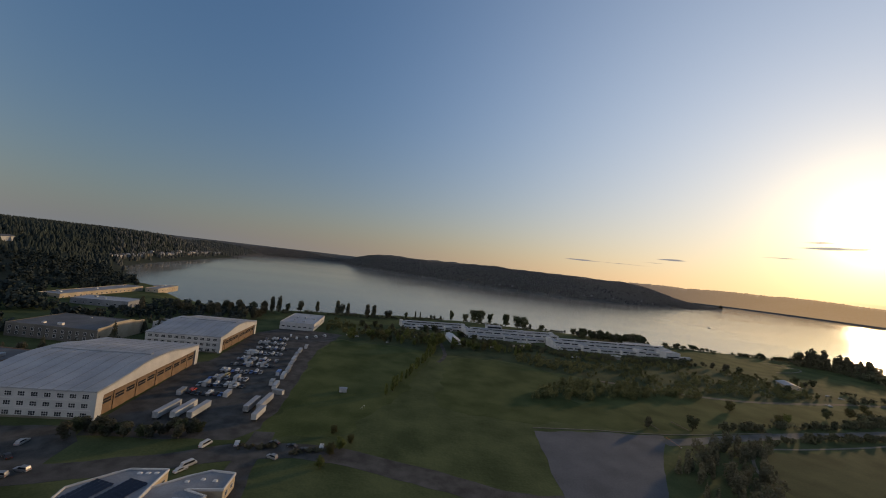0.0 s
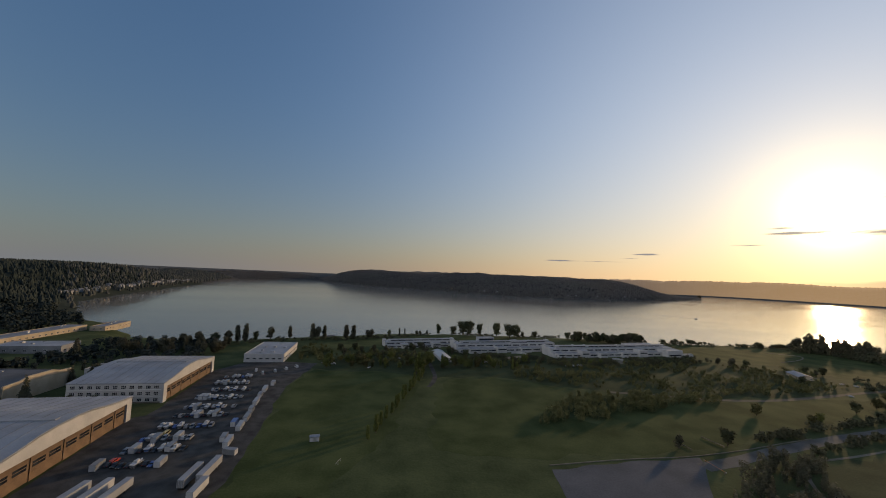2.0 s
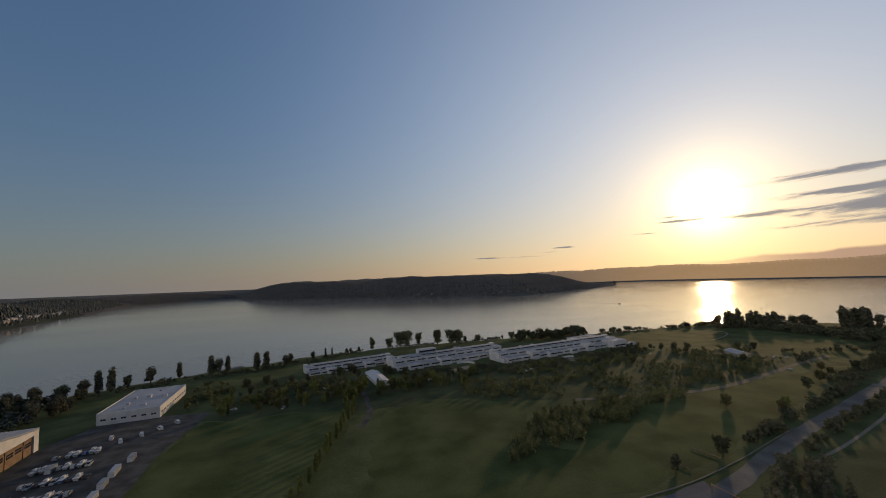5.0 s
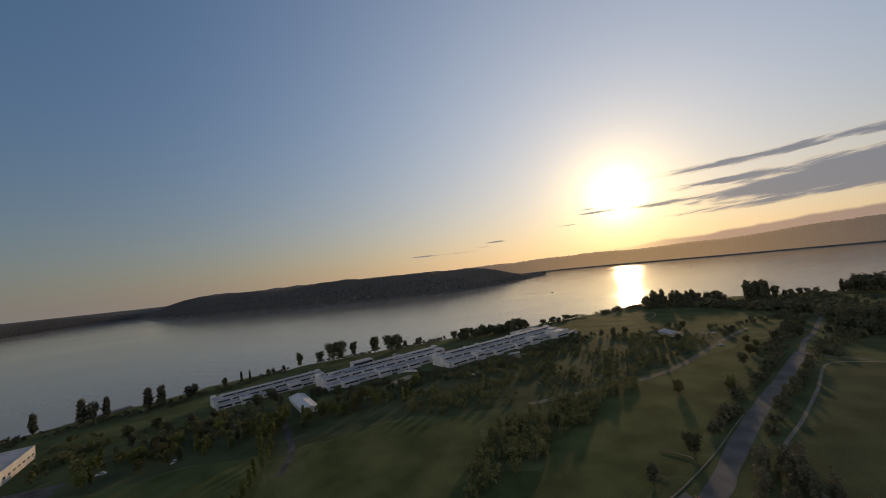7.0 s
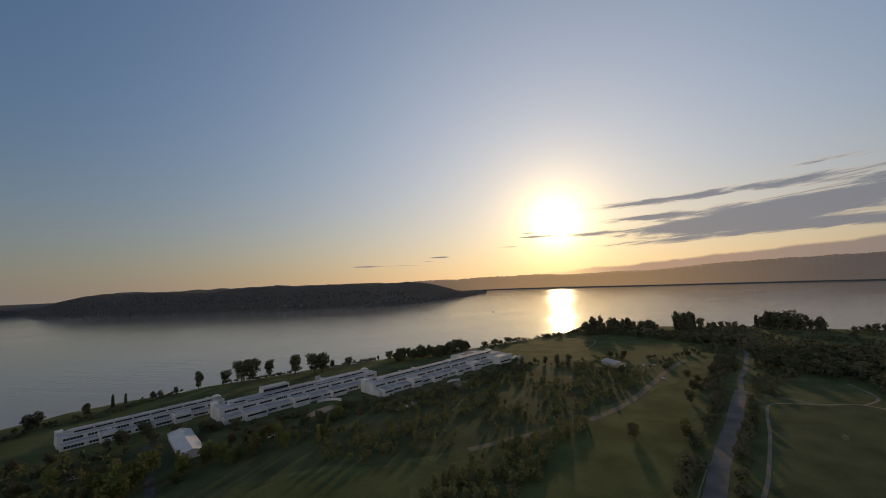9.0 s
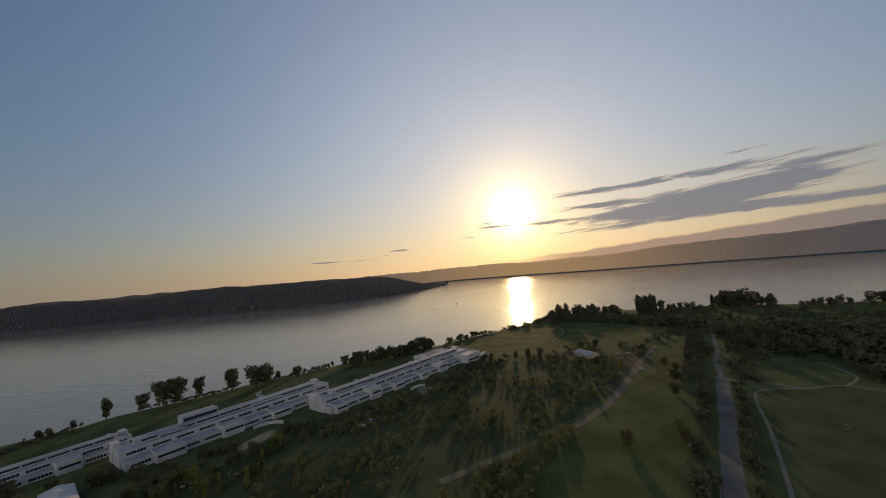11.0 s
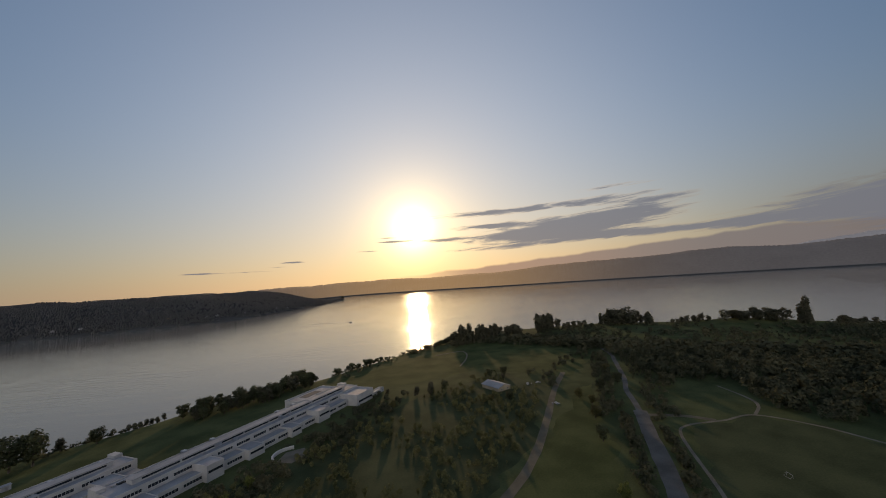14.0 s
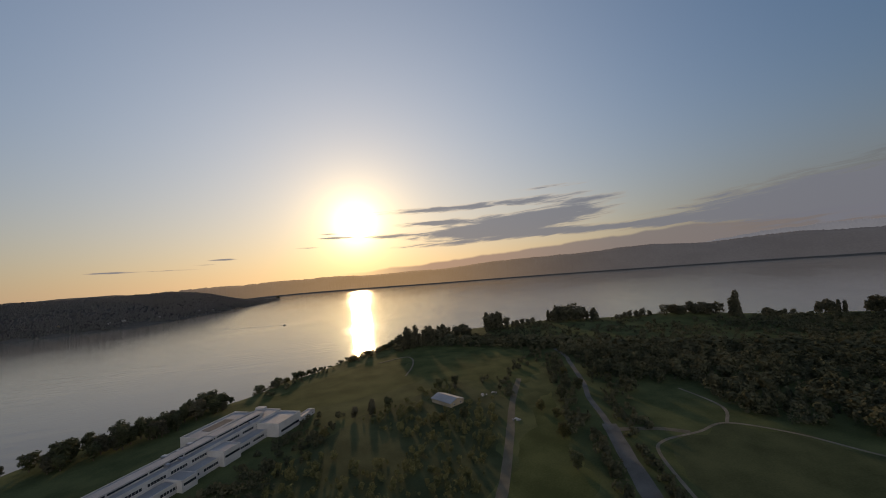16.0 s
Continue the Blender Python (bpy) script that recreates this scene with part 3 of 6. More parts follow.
slab("lawn", [(-74, 168), (-40, 172), (-14, 235), (4, 345), (-20, 360), (-90, 362), (-93, 310), (-77, 215)], LAWN, label="mown green playing field beside a paved yard", category="lawn")
slab("meadow", [(-92, 364), (-20, 362), (4, 348), (26, 352), (60, 356), (150, 322), (205, 318), (265, 318), (340, 330), (392, 342), (420, 400), (330, 430), (60, 420), (0, 440), (-90, 430)], MEADOW, z1=0.04, label="brownish rough ground under scattered trees", category="meadow")
slab("lawn", [(6, 222), (62, 214), (140, 226), (232, 254), (330, 290), (420, 322), (330, 318), (235, 303), (165, 300), (110, 262), (90, 268), (120, 330), (60, 352), (24, 345), (12, 290)], LAWN, z1=0.08, label="mown green playing field along a road", category="lawn")
slab("lawn", [(428, 342), (520, 338), (546, 400), (560, 470), (540, 506), (480, 494), (420, 430)], LAWN, z1=0.10, label="broad green lawn before a line of tall trees", category="lawn")
slab("lawn", [(322, 480), (336, 536), (400, 538), (470, 528), (540, 530), (592, 520), (552, 507), (540, 509), (480, 497), (418, 433), (380, 444), (350, 468)], LAWN, label="lakeside lawn past the end of a long white building", category="lawn")
slab("meadow", [(166, 150), (173, 188), (196, 211), (238, 222), (287, 236), (336, 251), (352, 249), (367, 233), (382, 217), (377, 192), (360, 164), (350, 119), (328, 70), (220, 80)], MEADOW, z1=0.05, label="round dry meadow edged by a pale path", category="meadow")
slab("yard", [(-140, 158), (-136, 150), (-80, 160), (-74, 172), (-77, 212), (-95, 310), (-92, 384), (-150, 392), (-166, 352), (-150, 256), (-156, 252), (-140, 162)], ASPHALT, z1=0.075, label="worn dark asphalt yard beside the hangars", category="yard")
slab("car_park", [(-198, 118), (-128, 126), (-132, 146), (-142, 156), (-206, 146)], ASPHALT, z1=0.10, label="asphalt car park in front of a hangar", category="car park")
slab("car_park", [(58, 140), (96, 138), (112, 168), (142, 218), (100, 213), (62, 205)], LOT_GRAVEL, z1=0.12, label="bare grey gravel parking lot beside trees", category="car park")
band("road", [(-200, 108), (-140, 120), (-95, 140), (-72, 152), (-40, 158), (0, 150), (40, 140), (60, 142)], 12, ASPHALT, label="dark asphalt park road", category="road")
band("road", [(-70, 170), (-66, 140), (-58, 112), (-50, 70)], 9, ASPHALT, 0.14, label="dark asphalt side road past low buildings", category="road")
band("road", [(136, 209), (150, 213), (168, 219), (200, 230), (243, 243), (296, 257), (340, 270), (366, 277)], 7.6, GRAVEL, 0.17, label="pale grey park road running between shrubs and lawn", category="road")
band("road", [(358, 275), (380, 282), (408, 292), (440, 299), (495, 316), (528, 327), (570, 350)], 3.6, GRAVEL, 0.2, label="narrow gravel road running into the woods", category="road")
band("road", [(360, 272), (364, 262), (367, 250), (366, 238)], 4.0, DIRT, 0.14, label="short earth track joining a road and a path", category="road")
band("kerb", [(62, 208.5), (100, 215), (136, 219), (168, 226), (186, 231), (206, 237), (228, 243)], 0.5, CONCRETE, 0.3, label="grey concrete kerb along the park road", category="kerb")
band("path", [(163, 165), (172, 190), (194, 213), (236, 224), (287, 238), (335, 253), (352, 251), (368, 234), (384, 219), (378, 192), (361, 164), (352, 119), (330, 70)], 1.6, CONCRETE, 0.2, label="pale gravel footpath curving round a meadow", category="path")
band("path", [(384, 219), (410, 217), (440, 236)], 1.7, CONCRETE, 0.12, label="pale gravel footpath leading into woods", category="path")
band("path", [(150, 322), (195, 315), (227, 310), (268, 311), (320, 322), (388, 340), (440, 350)], 4.6, DIRT, 0.12, label="earth track through scrub", category="path")
band("path", [(462, 513), (474, 508), (486, 503), (494, 496), (486, 484), (470, 473), (450, 463), (426, 454)], 1.5, CONCRETE, 0.36, label="pale footpath looping across a lakeside lawn", category="path")
slab("lawn", [(626, 262), (646, 272), (656, 306), (674, 338), (670, 362), (650, 354), (636, 320), (620, 286)], LAWN, label="small green clearing among low woods", category="lawn")
band("path", [(8, 322), (14, 350), (10, 400), (4, 440)], 3.6, ASPHALT, 0.12, label="narrow asphalt lane lined by poplars", category="path")

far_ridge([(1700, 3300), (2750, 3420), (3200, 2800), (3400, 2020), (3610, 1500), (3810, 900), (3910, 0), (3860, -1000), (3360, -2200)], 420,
          [125, 152, 144, 146, 170, 196, 214, 200, 135], 900, FAR_HILLS, "long wooded hills with a painted haze glow behind the far shore", 61)
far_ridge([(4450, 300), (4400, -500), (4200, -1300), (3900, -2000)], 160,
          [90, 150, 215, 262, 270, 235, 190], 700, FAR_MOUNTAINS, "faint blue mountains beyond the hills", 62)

# ---------------------------------------------------------------- kinds of buildings
def window_meshes(w, h, bars=2, rows=1):
    """A frame with glazing bars and its pane, facing -y, centred on the origin."""
    b = 0.13
    xs, zs = [-w / 2, -w / 2 + b], [-h / 2, -h / 2 + b]
    for k in range(1, bars):
        xs += [-w / 2 + w * k / bars - 0.05, -w / 2 + w * k / bars + 0.05]
    for k in range(1, rows):
        zs += [-h / 2 + h * k / rows - 0.05, -h / 2 + h * k / rows + 0.05]
    fr = lattice(xs + [w / 2 - b, w / 2], zs + [h / 2 - b, h / 2], -0.10, 0.02)
    return fr.mesh("window", TRIM), Solid().box(-w / 2 + b, -0.045, -h / 2 + b, w / 2 - b, 0.01, h / 2 - b).mesh("pane", GLASS)


def lattice(xs, zs, y0, y1):
    """A grid of bars in one piece: every other gap between the lines is open."""
    s, at = Solid(), {}

    def vert(i, j, y):
        key = (i, j, y)
        if key not in at:
            at[key] = len(s.v)
            s.v.append((xs[i], y, zs[j]))
        return at[key]

    nx, nz = len(xs) - 1, len(zs) - 1
    full = {(i, j) for i in range(nx) for j in range(nz) if i % 2 == 0 or j % 2 == 0}
    for i, j in full:
        s.f.append((vert(i, j, y0), vert(i + 1, j, y0), vert(i + 1, j + 1, y0), vert(i, j + 1, y0)))
        for (di, dj), (p, q) in (((-1, 0), ((i, j + 1), (i, j))), ((1, 0), ((i + 1, j), (i + 1, j + 1))), ((0, -1), ((i, j), (i + 1, j))), ((0, 1), ((i + 1, j + 1), (i, j + 1)))):
            if (i + di, j + dj) not in full:
                s.f.append((vert(*q, y0), vert(*p, y0), vert(*p, y1), vert(*q, y1)))
    return s


def windows(parent, meshes, face, at, name="window"):
    """Windows on one wall. face: S, N, E or W; at: places along the wall, heights, and the wall's offset."""
    turn = {"S": 0, "E": 90, "N": 180, "W": 270}[face]
    for s, z, off in at:
        x, y = {"S": (s, -off), "N": (s, off), "E": (off, s), "W": (-off, s)}[face]
        ob = part(name, meshes[0], None, parent)
        ob.matrix_basis = pose(x, y, z, 0, 0, turn)
        part("pane", meshes[1], None, ob, "dark glass pane")


def spread(lo, hi, n):
    return [lo + (hi - lo) * (k + 0.5) / n for k in range(n)]


def roof_unit(w, l, h):
    return Solid().box(-w / 2, -l / 2, 0, w / 2, l / 2, h * 0.85).prism([(-w / 2 - 0.1, -l / 2 - 0.1), (w / 2 + 0.1, -l / 2 - 0.1), (w / 2 + 0.1, l / 2 + 0.1), (-w / 2 - 0.1, l / 2 + 0.1)],
                                                                          h * 0.85, h, [(-w / 2 + 0.2, -l / 2 + 0.2), (w / 2 - 0.2, -l / 2 + 0.2), (w / 2 - 0.2, l / 2 - 0.2), (-w / 2 + 0.2, l / 2 - 0.2)])


UNIT = [roof_unit(2.2, 1.6, 1.3).mesh("roof_unit", METAL), roof_unit(3.4, 2.2, 1.7).mesh("roof_unit", METAL), roof_unit(1.3, 1.3, 0.8).mesh("roof_unit", WHITE_ROOF)]


def parapet(x0, y0, x1, y1, z, h=0.7, t=0.35):
    s = Solid()
    s.box(x0, y0, z, x1, y0 + t, z + h).box(x0, y1 - t, z, x1, y1, z + h)
    return s.box(x0, y0 + t, z, x0 + t, y1 - t, z + h).box(x1 - t, y0 + t, z, x1, y1 - t, z + h)


def hangar(x, y, rz, w, l, h, rise, label):
    """An old hangar: low-pitched roof, three storeys of windows on the eave wall, tall doors along the gable wall."""
    t = thing("hangar", x, y, 0, rz, label, "hangar", "hangars beside the yard")
    ridge = [(-l / 2, h), (-l * 0.38, h + rise * 0.2), (-l * 0.27, h + rise * 0.46), (-l * 0.16, h + rise * 0.84), (-l * 0.07, h + rise * 0.97), (l * 0.07, h + rise * 0.97), (l * 0.16, h + rise * 0.84), (l * 0.27, h + rise * 0.46), (l * 0.38, h + rise * 0.2), (l / 2, h)]
    part("wall", Solid().along_x([(-l / 2, 0), *[(a, z - 0.25) for a, z in ridge], (l / 2, 0)], -w / 2, w / 2 - 1.2), WHITE_WALL, t)
    top = [(a * 1.008, z) for a, z in ridge]
    part("roof", Solid().along_x(top + [(a, z + 0.5) for a, z in top[::-1]], -w / 2 - 0.4, w / 2 + 0.3), WHITE_ROOF, t, "pale weathered membrane roof")
    for k in range(1, 10):
        x0 = -w / 2 + w * k / 10
        part("roof_seam", Solid().along_x([(a, z + 0.5) for a, z in top] + [(a, z + 0.62) for a, z in top[::-1]], x0 - 0.12, x0 + 0.12), GREY_ROOF, t)
    # fascia over the doors, piers at the ends, door leaves between them
    part("fascia", Solid().along_x([(a, z - 0.3) for a, z in ridge] + [(l / 2, h - 2.4), (-l / 2, h - 2.4)], w / 2 - 1.19, w / 2 + 0.25), WHITE_WALL, t, "white fascia lit by the sun")
    for s in (-1, 1):
        part("pier", Solid().box(w / 2 - 1.19, min(s * l / 2, s * (l / 2 - 4)), 0, w / 2 + 0.25, max(s * l / 2, s * (l / 2 - 4)), h - 2.41), WHITE_WALL, t)
    n = 10
    leaf = (l - 8) / n
    door = Solid().box(-0.12, -leaf / 2 + 0.06, 0, 0.12, leaf / 2 - 0.06, h - 2.6)
    for k in range(4):
        door.box(0.12, -leaf / 2 + 0.06, 0.4 + k * (h - 3.4) / 3.2, 0.22, leaf / 2 - 0.06, 0.62 + k * (h - 3.4) / 3.2)
    door = door.mesh("door", DOOR_BROWN)
    light = (Solid().box(-0.02, -leaf * 0.36, -1.1, 0.07, leaf * 0.36, 1.1)).mesh("pane", GLASS)
    for k, s in enumerate(spread(-l / 2 + 4, l / 2 - 4, n)):
        d = part("door", door, None, t, "brown sliding door leaf")
        d.location = (w / 2 - 1.0 + 0.3 * (k % 2), s, 0)
        p = part("pane", light, None, d, "dark door window")
        p.location = (0.13, 0, (h - 2.6) * 0.62)
    # eave wall: ledge, and rows of windows
    part("ledge", Solid().box(-w / 2 + 0.5, -l / 2 - 0.45, h * 0.66, w / 2 - 1.5, -l / 2 - 0.003, h * 0.66 + 0.5), TRIM, t)
    part("ledge", Solid().box(-w / 2 + 0.5, -l / 2 - 0.25, h * 0.33, w / 2 - 1.5, -l / 2 - 0.003, h * 0.33 + 0.25), TRIM, t)
    win = window_meshes(2.7, 2.0, 3, 2)
    cols = spread(-w / 2 + 1, w / 2 - 1.6, 11)
    windows(t, win, "S", [(c, z, l / 2) for z in (h * 0.17, h * 0.5, h * 0.83) for c in cols])
    part("ridge_vent", Solid().box(-w / 2 + 4, -1.2, h + rise + 0.3, w / 2 - 4, 1.2, h + rise + 0.9), WHITE_ROOF, t)
    part("base_course", Solid().box(-w / 2 - 0.1, -l / 2 - 0.12, 0, w / 2 - 1.3, -l / 2 - 0.002, 0.9), CONCRETE, t)
    return t


def flat_building(name, x, y, rz, w, l, h, wall, roof, label, rows, faces, win=(2.2, 1.7), gap=4.2, units=4, seed=1, category="building", group="", z=0.0):
    """A flat-roofed block with a parapet, rows of windows and gear on the roof."""
    t = thing(name, x, y, z, rz, label, category, group)
    part("wall", Solid().box(-w / 2, -l / 2, -2, w / 2, l / 2, h), wall, t)
    part("roof", Solid().box(-w / 2 + 0.36, -l / 2 + 0.36, h, w / 2 - 0.36, l / 2 - 0.36, h + 0.25), roof, t)
    part("parapet", parapet(-w / 2, -l / 2, w / 2, l / 2, h), wall, t)
    m = window_meshes(*win)
    for f in faces:
        span, off = (w, l / 2) if f in "SN" else (l, w / 2)
        n = max(2, int(span / gap))
        windows(t, m, f, [(s, zz, off) for zz in rows for s in spread(-span / 2 + 0.8, span / 2 - 0.8, n)])
    r = random.Random(seed)
    for k in range(units):
        u = part("roof_unit", UNIT[k % 3], None, t, "metal roof unit")
        u.matrix_basis = pose(r.uniform(-w * 0.4, w * 0.4), r.uniform(-l * 0.4, l * 0.4), h + 0.25, 0, 0, r.choice((0, 90)))
    return t


hangar(-176, 202, 8.4, 56, 88, 12.0, 4.6, "large white hangar with brown sliding doors and pale roof")
hangar(-186, 309, 7.8, 51, 74, 11.5, 4.2, "white hangar with rows of windows and pale roof")

flat_building("warehouse", -143.5, 411.5, 7.0, 34, 58, 6.8, WHITE_WALL, WHITE_ROOF, "low white warehouse with a cluttered flat pale roof", (3.2,), "SE", (3.0, 1.4), 5.5, 9, 3, "warehouse")
old = flat_building("old_hall", -268, 284, 3, 62, 44, 9.0, HALL_SHADED_WALL, DARK_ROOF, "old hall with dark roof and sunlit tan end wall", (3.0, 6.4), "ES", (2.0, 2.4), 5.0, 3, 4, "hall")
# the end that the sun reaches keeps the lighter tan
part("end_wall", Solid().box(31.003, -22, 0, 31.4, 22, 9.4), TAN_WALL, old, "sunlit tan end wall")
part("gable_parapet", Solid().along_x([(-22, 9.5), (-22, 11.0), (-13, 11.6), (-8, 13.2), (8, 13.2), (13, 11.6), (22, 11.0), (22, 9.5)], 30.4, 31.4), TAN_WALL, old, "raised tan parapet")
flat_building("workshop_block", -255, 178, 2, 66, 74, 7.5, BRICK_WALL, DARK_ROOF, "long brown brick workshop with dark flat roof", (2.2, 5.2), "SE", (2.4, 1.6), 4.4, 14, 5, "workshop")
flat_building("barracks", -352, 262, 20, 26, 34, 9.5, WHITE_WALL, GREY_ROOF, "pale three storey barracks below a wooded hill", (1.8, 4.8, 7.8), "SE", (1.5, 1.5), 3.4, 2, 6, "barracks")
flat_building("brick_office", -141, 86, 3, 26, 52, 8.0, BRICK_WALL, DARK_ROOF, "brick office with sunlit windows and skylights on roof", (2.2, 5.4), "ENS", (1.8, 1.8), 3.6, 12, 7, "office")
flat_building("boat_shed", -412, 452, 4, 22, 120, 6.0, TAN_WALL, GREY_ROOF, "long tan boat shed near the lake shore", (3.0,), "SE", (2.4, 1.6), 7, 5, 8, "shed")
flat_building("boat_shed", -350, 398, 12, 52, 26, 6.5, GREY_ROOF, WHITE_ROOF, "wide grey shed with a pale flat roof", (3.0,), "SE", (2.4, 1.6), 7, 3, 9, "shed")
flat_building("boat_shed", -395, 535, 10, 16, 52, 5.0, TAN_WALL, GREY_ROOF, "low tan shed at the water's edge", (2.5,), "SE", (2.0, 1.4), 6, 2, 10, "shed")
flat_building("annex", -232, 330, 5, 20, 16, 6.0, WHITE_WALL, GREY_ROOF, "small white annex beside a hangar", (2.0, 4.4), "SE", (1.4, 1.3), 3.5, 2, 11, "annex")


def solar_building():
    t = thing("community_building", -84, 110, 0, 0, "low tan building with solar panels on a grey roof", "building")
    a = [(-17, -8), (-20, 3), (-13, 12), (-10, 15), (1, 17), (2, 8), (6, -15), (-6, -17)]
    b = [(2, 8.0), (8, 15), (14, 20), (22, 20), (23, 11), (12, 9), (20, 7), (14, -10), (6, -15)]
    part("wall", Solid().prism(a, -1, 5.0), TAN_WALL, t)
    part("wall", Solid().prism(b, -1, 4.4), TAN_WALL, t)
    ca, cb = (-7, 1), (13, 5)
    part("roof", Solid().prism([(ca[0] + (x - ca[0]) * 0.97, ca[1] + (y - ca[1]) * 0.97) for x, y in a], 5.0, 5.3), GREY_ROOF, t)
    part("roof", Solid().prism([(cb[0] + (x - cb[0]) * 0.97, cb[1] + (y - cb[1]) * 0.97) for x, y in b], 4.4, 4.7), GREY_ROOF, t)
    for poly, z in ((a, 5.0), (b, 4.4)):
        for (x0, y0), (x1, y1) in zip(poly, poly[1:] + poly[:1]):
            d = Vector((x1 - x0, y1 - y0, 0)).normalized()
            n = Vector((-d.y, d.x, 0)) * 0.2
            rim = Solid().prism([(x0 - n.x, y0 - n.y), (x1 - n.x, y1 - n.y), (x1 + n.x, y1 + n.y), (x0 + n.x, y0 + n.y)], z, z + 0.75)
            part("parapet", rim, TRIM, t)
    panel = Solid().add([(-0.8, -0.5, 0.1), (0.8, -0.5, 0.1), (0.8, 0.5, 0.5), (-0.8, 0.5, 0.5), (-0.8, -0.5, 0.04), (0.8, -0.5, 0.04), (0.8, 0.5, 0.44), (-0.8, 0.5, 0.44)],
                        [(0, 1, 2, 3), (7, 6, 5, 4), (0, 4, 5, 1), (1, 5, 6, 2), (2, 6, 7, 3), (3, 7, 4, 0)]).mesh("solar_panel", SOLAR)
    for cx, cy in ((-13, 2), (-4, 4)):
        for i in range(4):
            for j in range(9):
                p = part("solar_panel", panel, None, t, "dark solar panel")
                u, v = (i - 1.5) * 1.75, (j - 4) * 1.25
                c, s = math.cos(radians(-12)), math.sin(radians(-12))
                p.matrix_basis = pose(cx + c * u - s * v, cy + s * u + c * v, 5.3, 0, 0, -12)
    sky = Solid().prism([(-0.7, -0.5), (0.7, -0.5), (0.7, 0.5), (-0.7, 0.5)], 0, 0.4, [(-0.5, -0.3), (0.5, -0.3), (0.5, 0.3), (-0.5, 0.3)]).mesh("skylight", TRIM)
    for x, y, z in ((-6, 13.5, 5.3), (-3.6, 14, 5.3), (-1.2, 14.5, 5.3), (-7, -8, 5.3), (-5, -8.5, 5.3), (-3, -9, 5.3), (10, 13, 4.7), (14, 15, 4.7), (18, 15, 4.7), (-12, -6, 5.3)):
        p = part("skylight", sky, None, t, "white domed skylight")
        p.location = (x, y, z)
    for x, y in ((8, 0), (14, 2), (10, -6)):
        p = part("roof_unit", UNIT[1], None, t, "metal roof unit")
        p.location = (x, y, 4.7)
    win = window_meshes(1.8, 1.6, 2)
    for (x0, y0), (x1, y1), zc in ((a[4], a[5], 2.6), (b[3], b[4], 2.3), (a[3], a[4], 2.6), (b[6], b[7], 2.3)):
        d = Vector((x1 - x0, y1 - y0, 0))
        for f in (0.3, 0.7):
            w = part("window", win[0], None, t)
            nx, ny = d.normalized().y, -d.normalized().x
            if (x0 + d.x * f + nx - ca[0]) ** 2 + (y0 + d.y * f + ny - ca[1]) ** 2 < (x0 + d.x * f - ca[0]) ** 2 + (y0 + d.y * f - ca[1]) ** 2:
                nx, ny = -nx, -ny
            w.matrix_basis = pose(x0 + d.x * f, y0 + d.y * f, zc, 0, 0, math.degrees(math.atan2(nx, -ny)))
            part("pane", win[1], None, w, "dark glass pane")


solar_building()


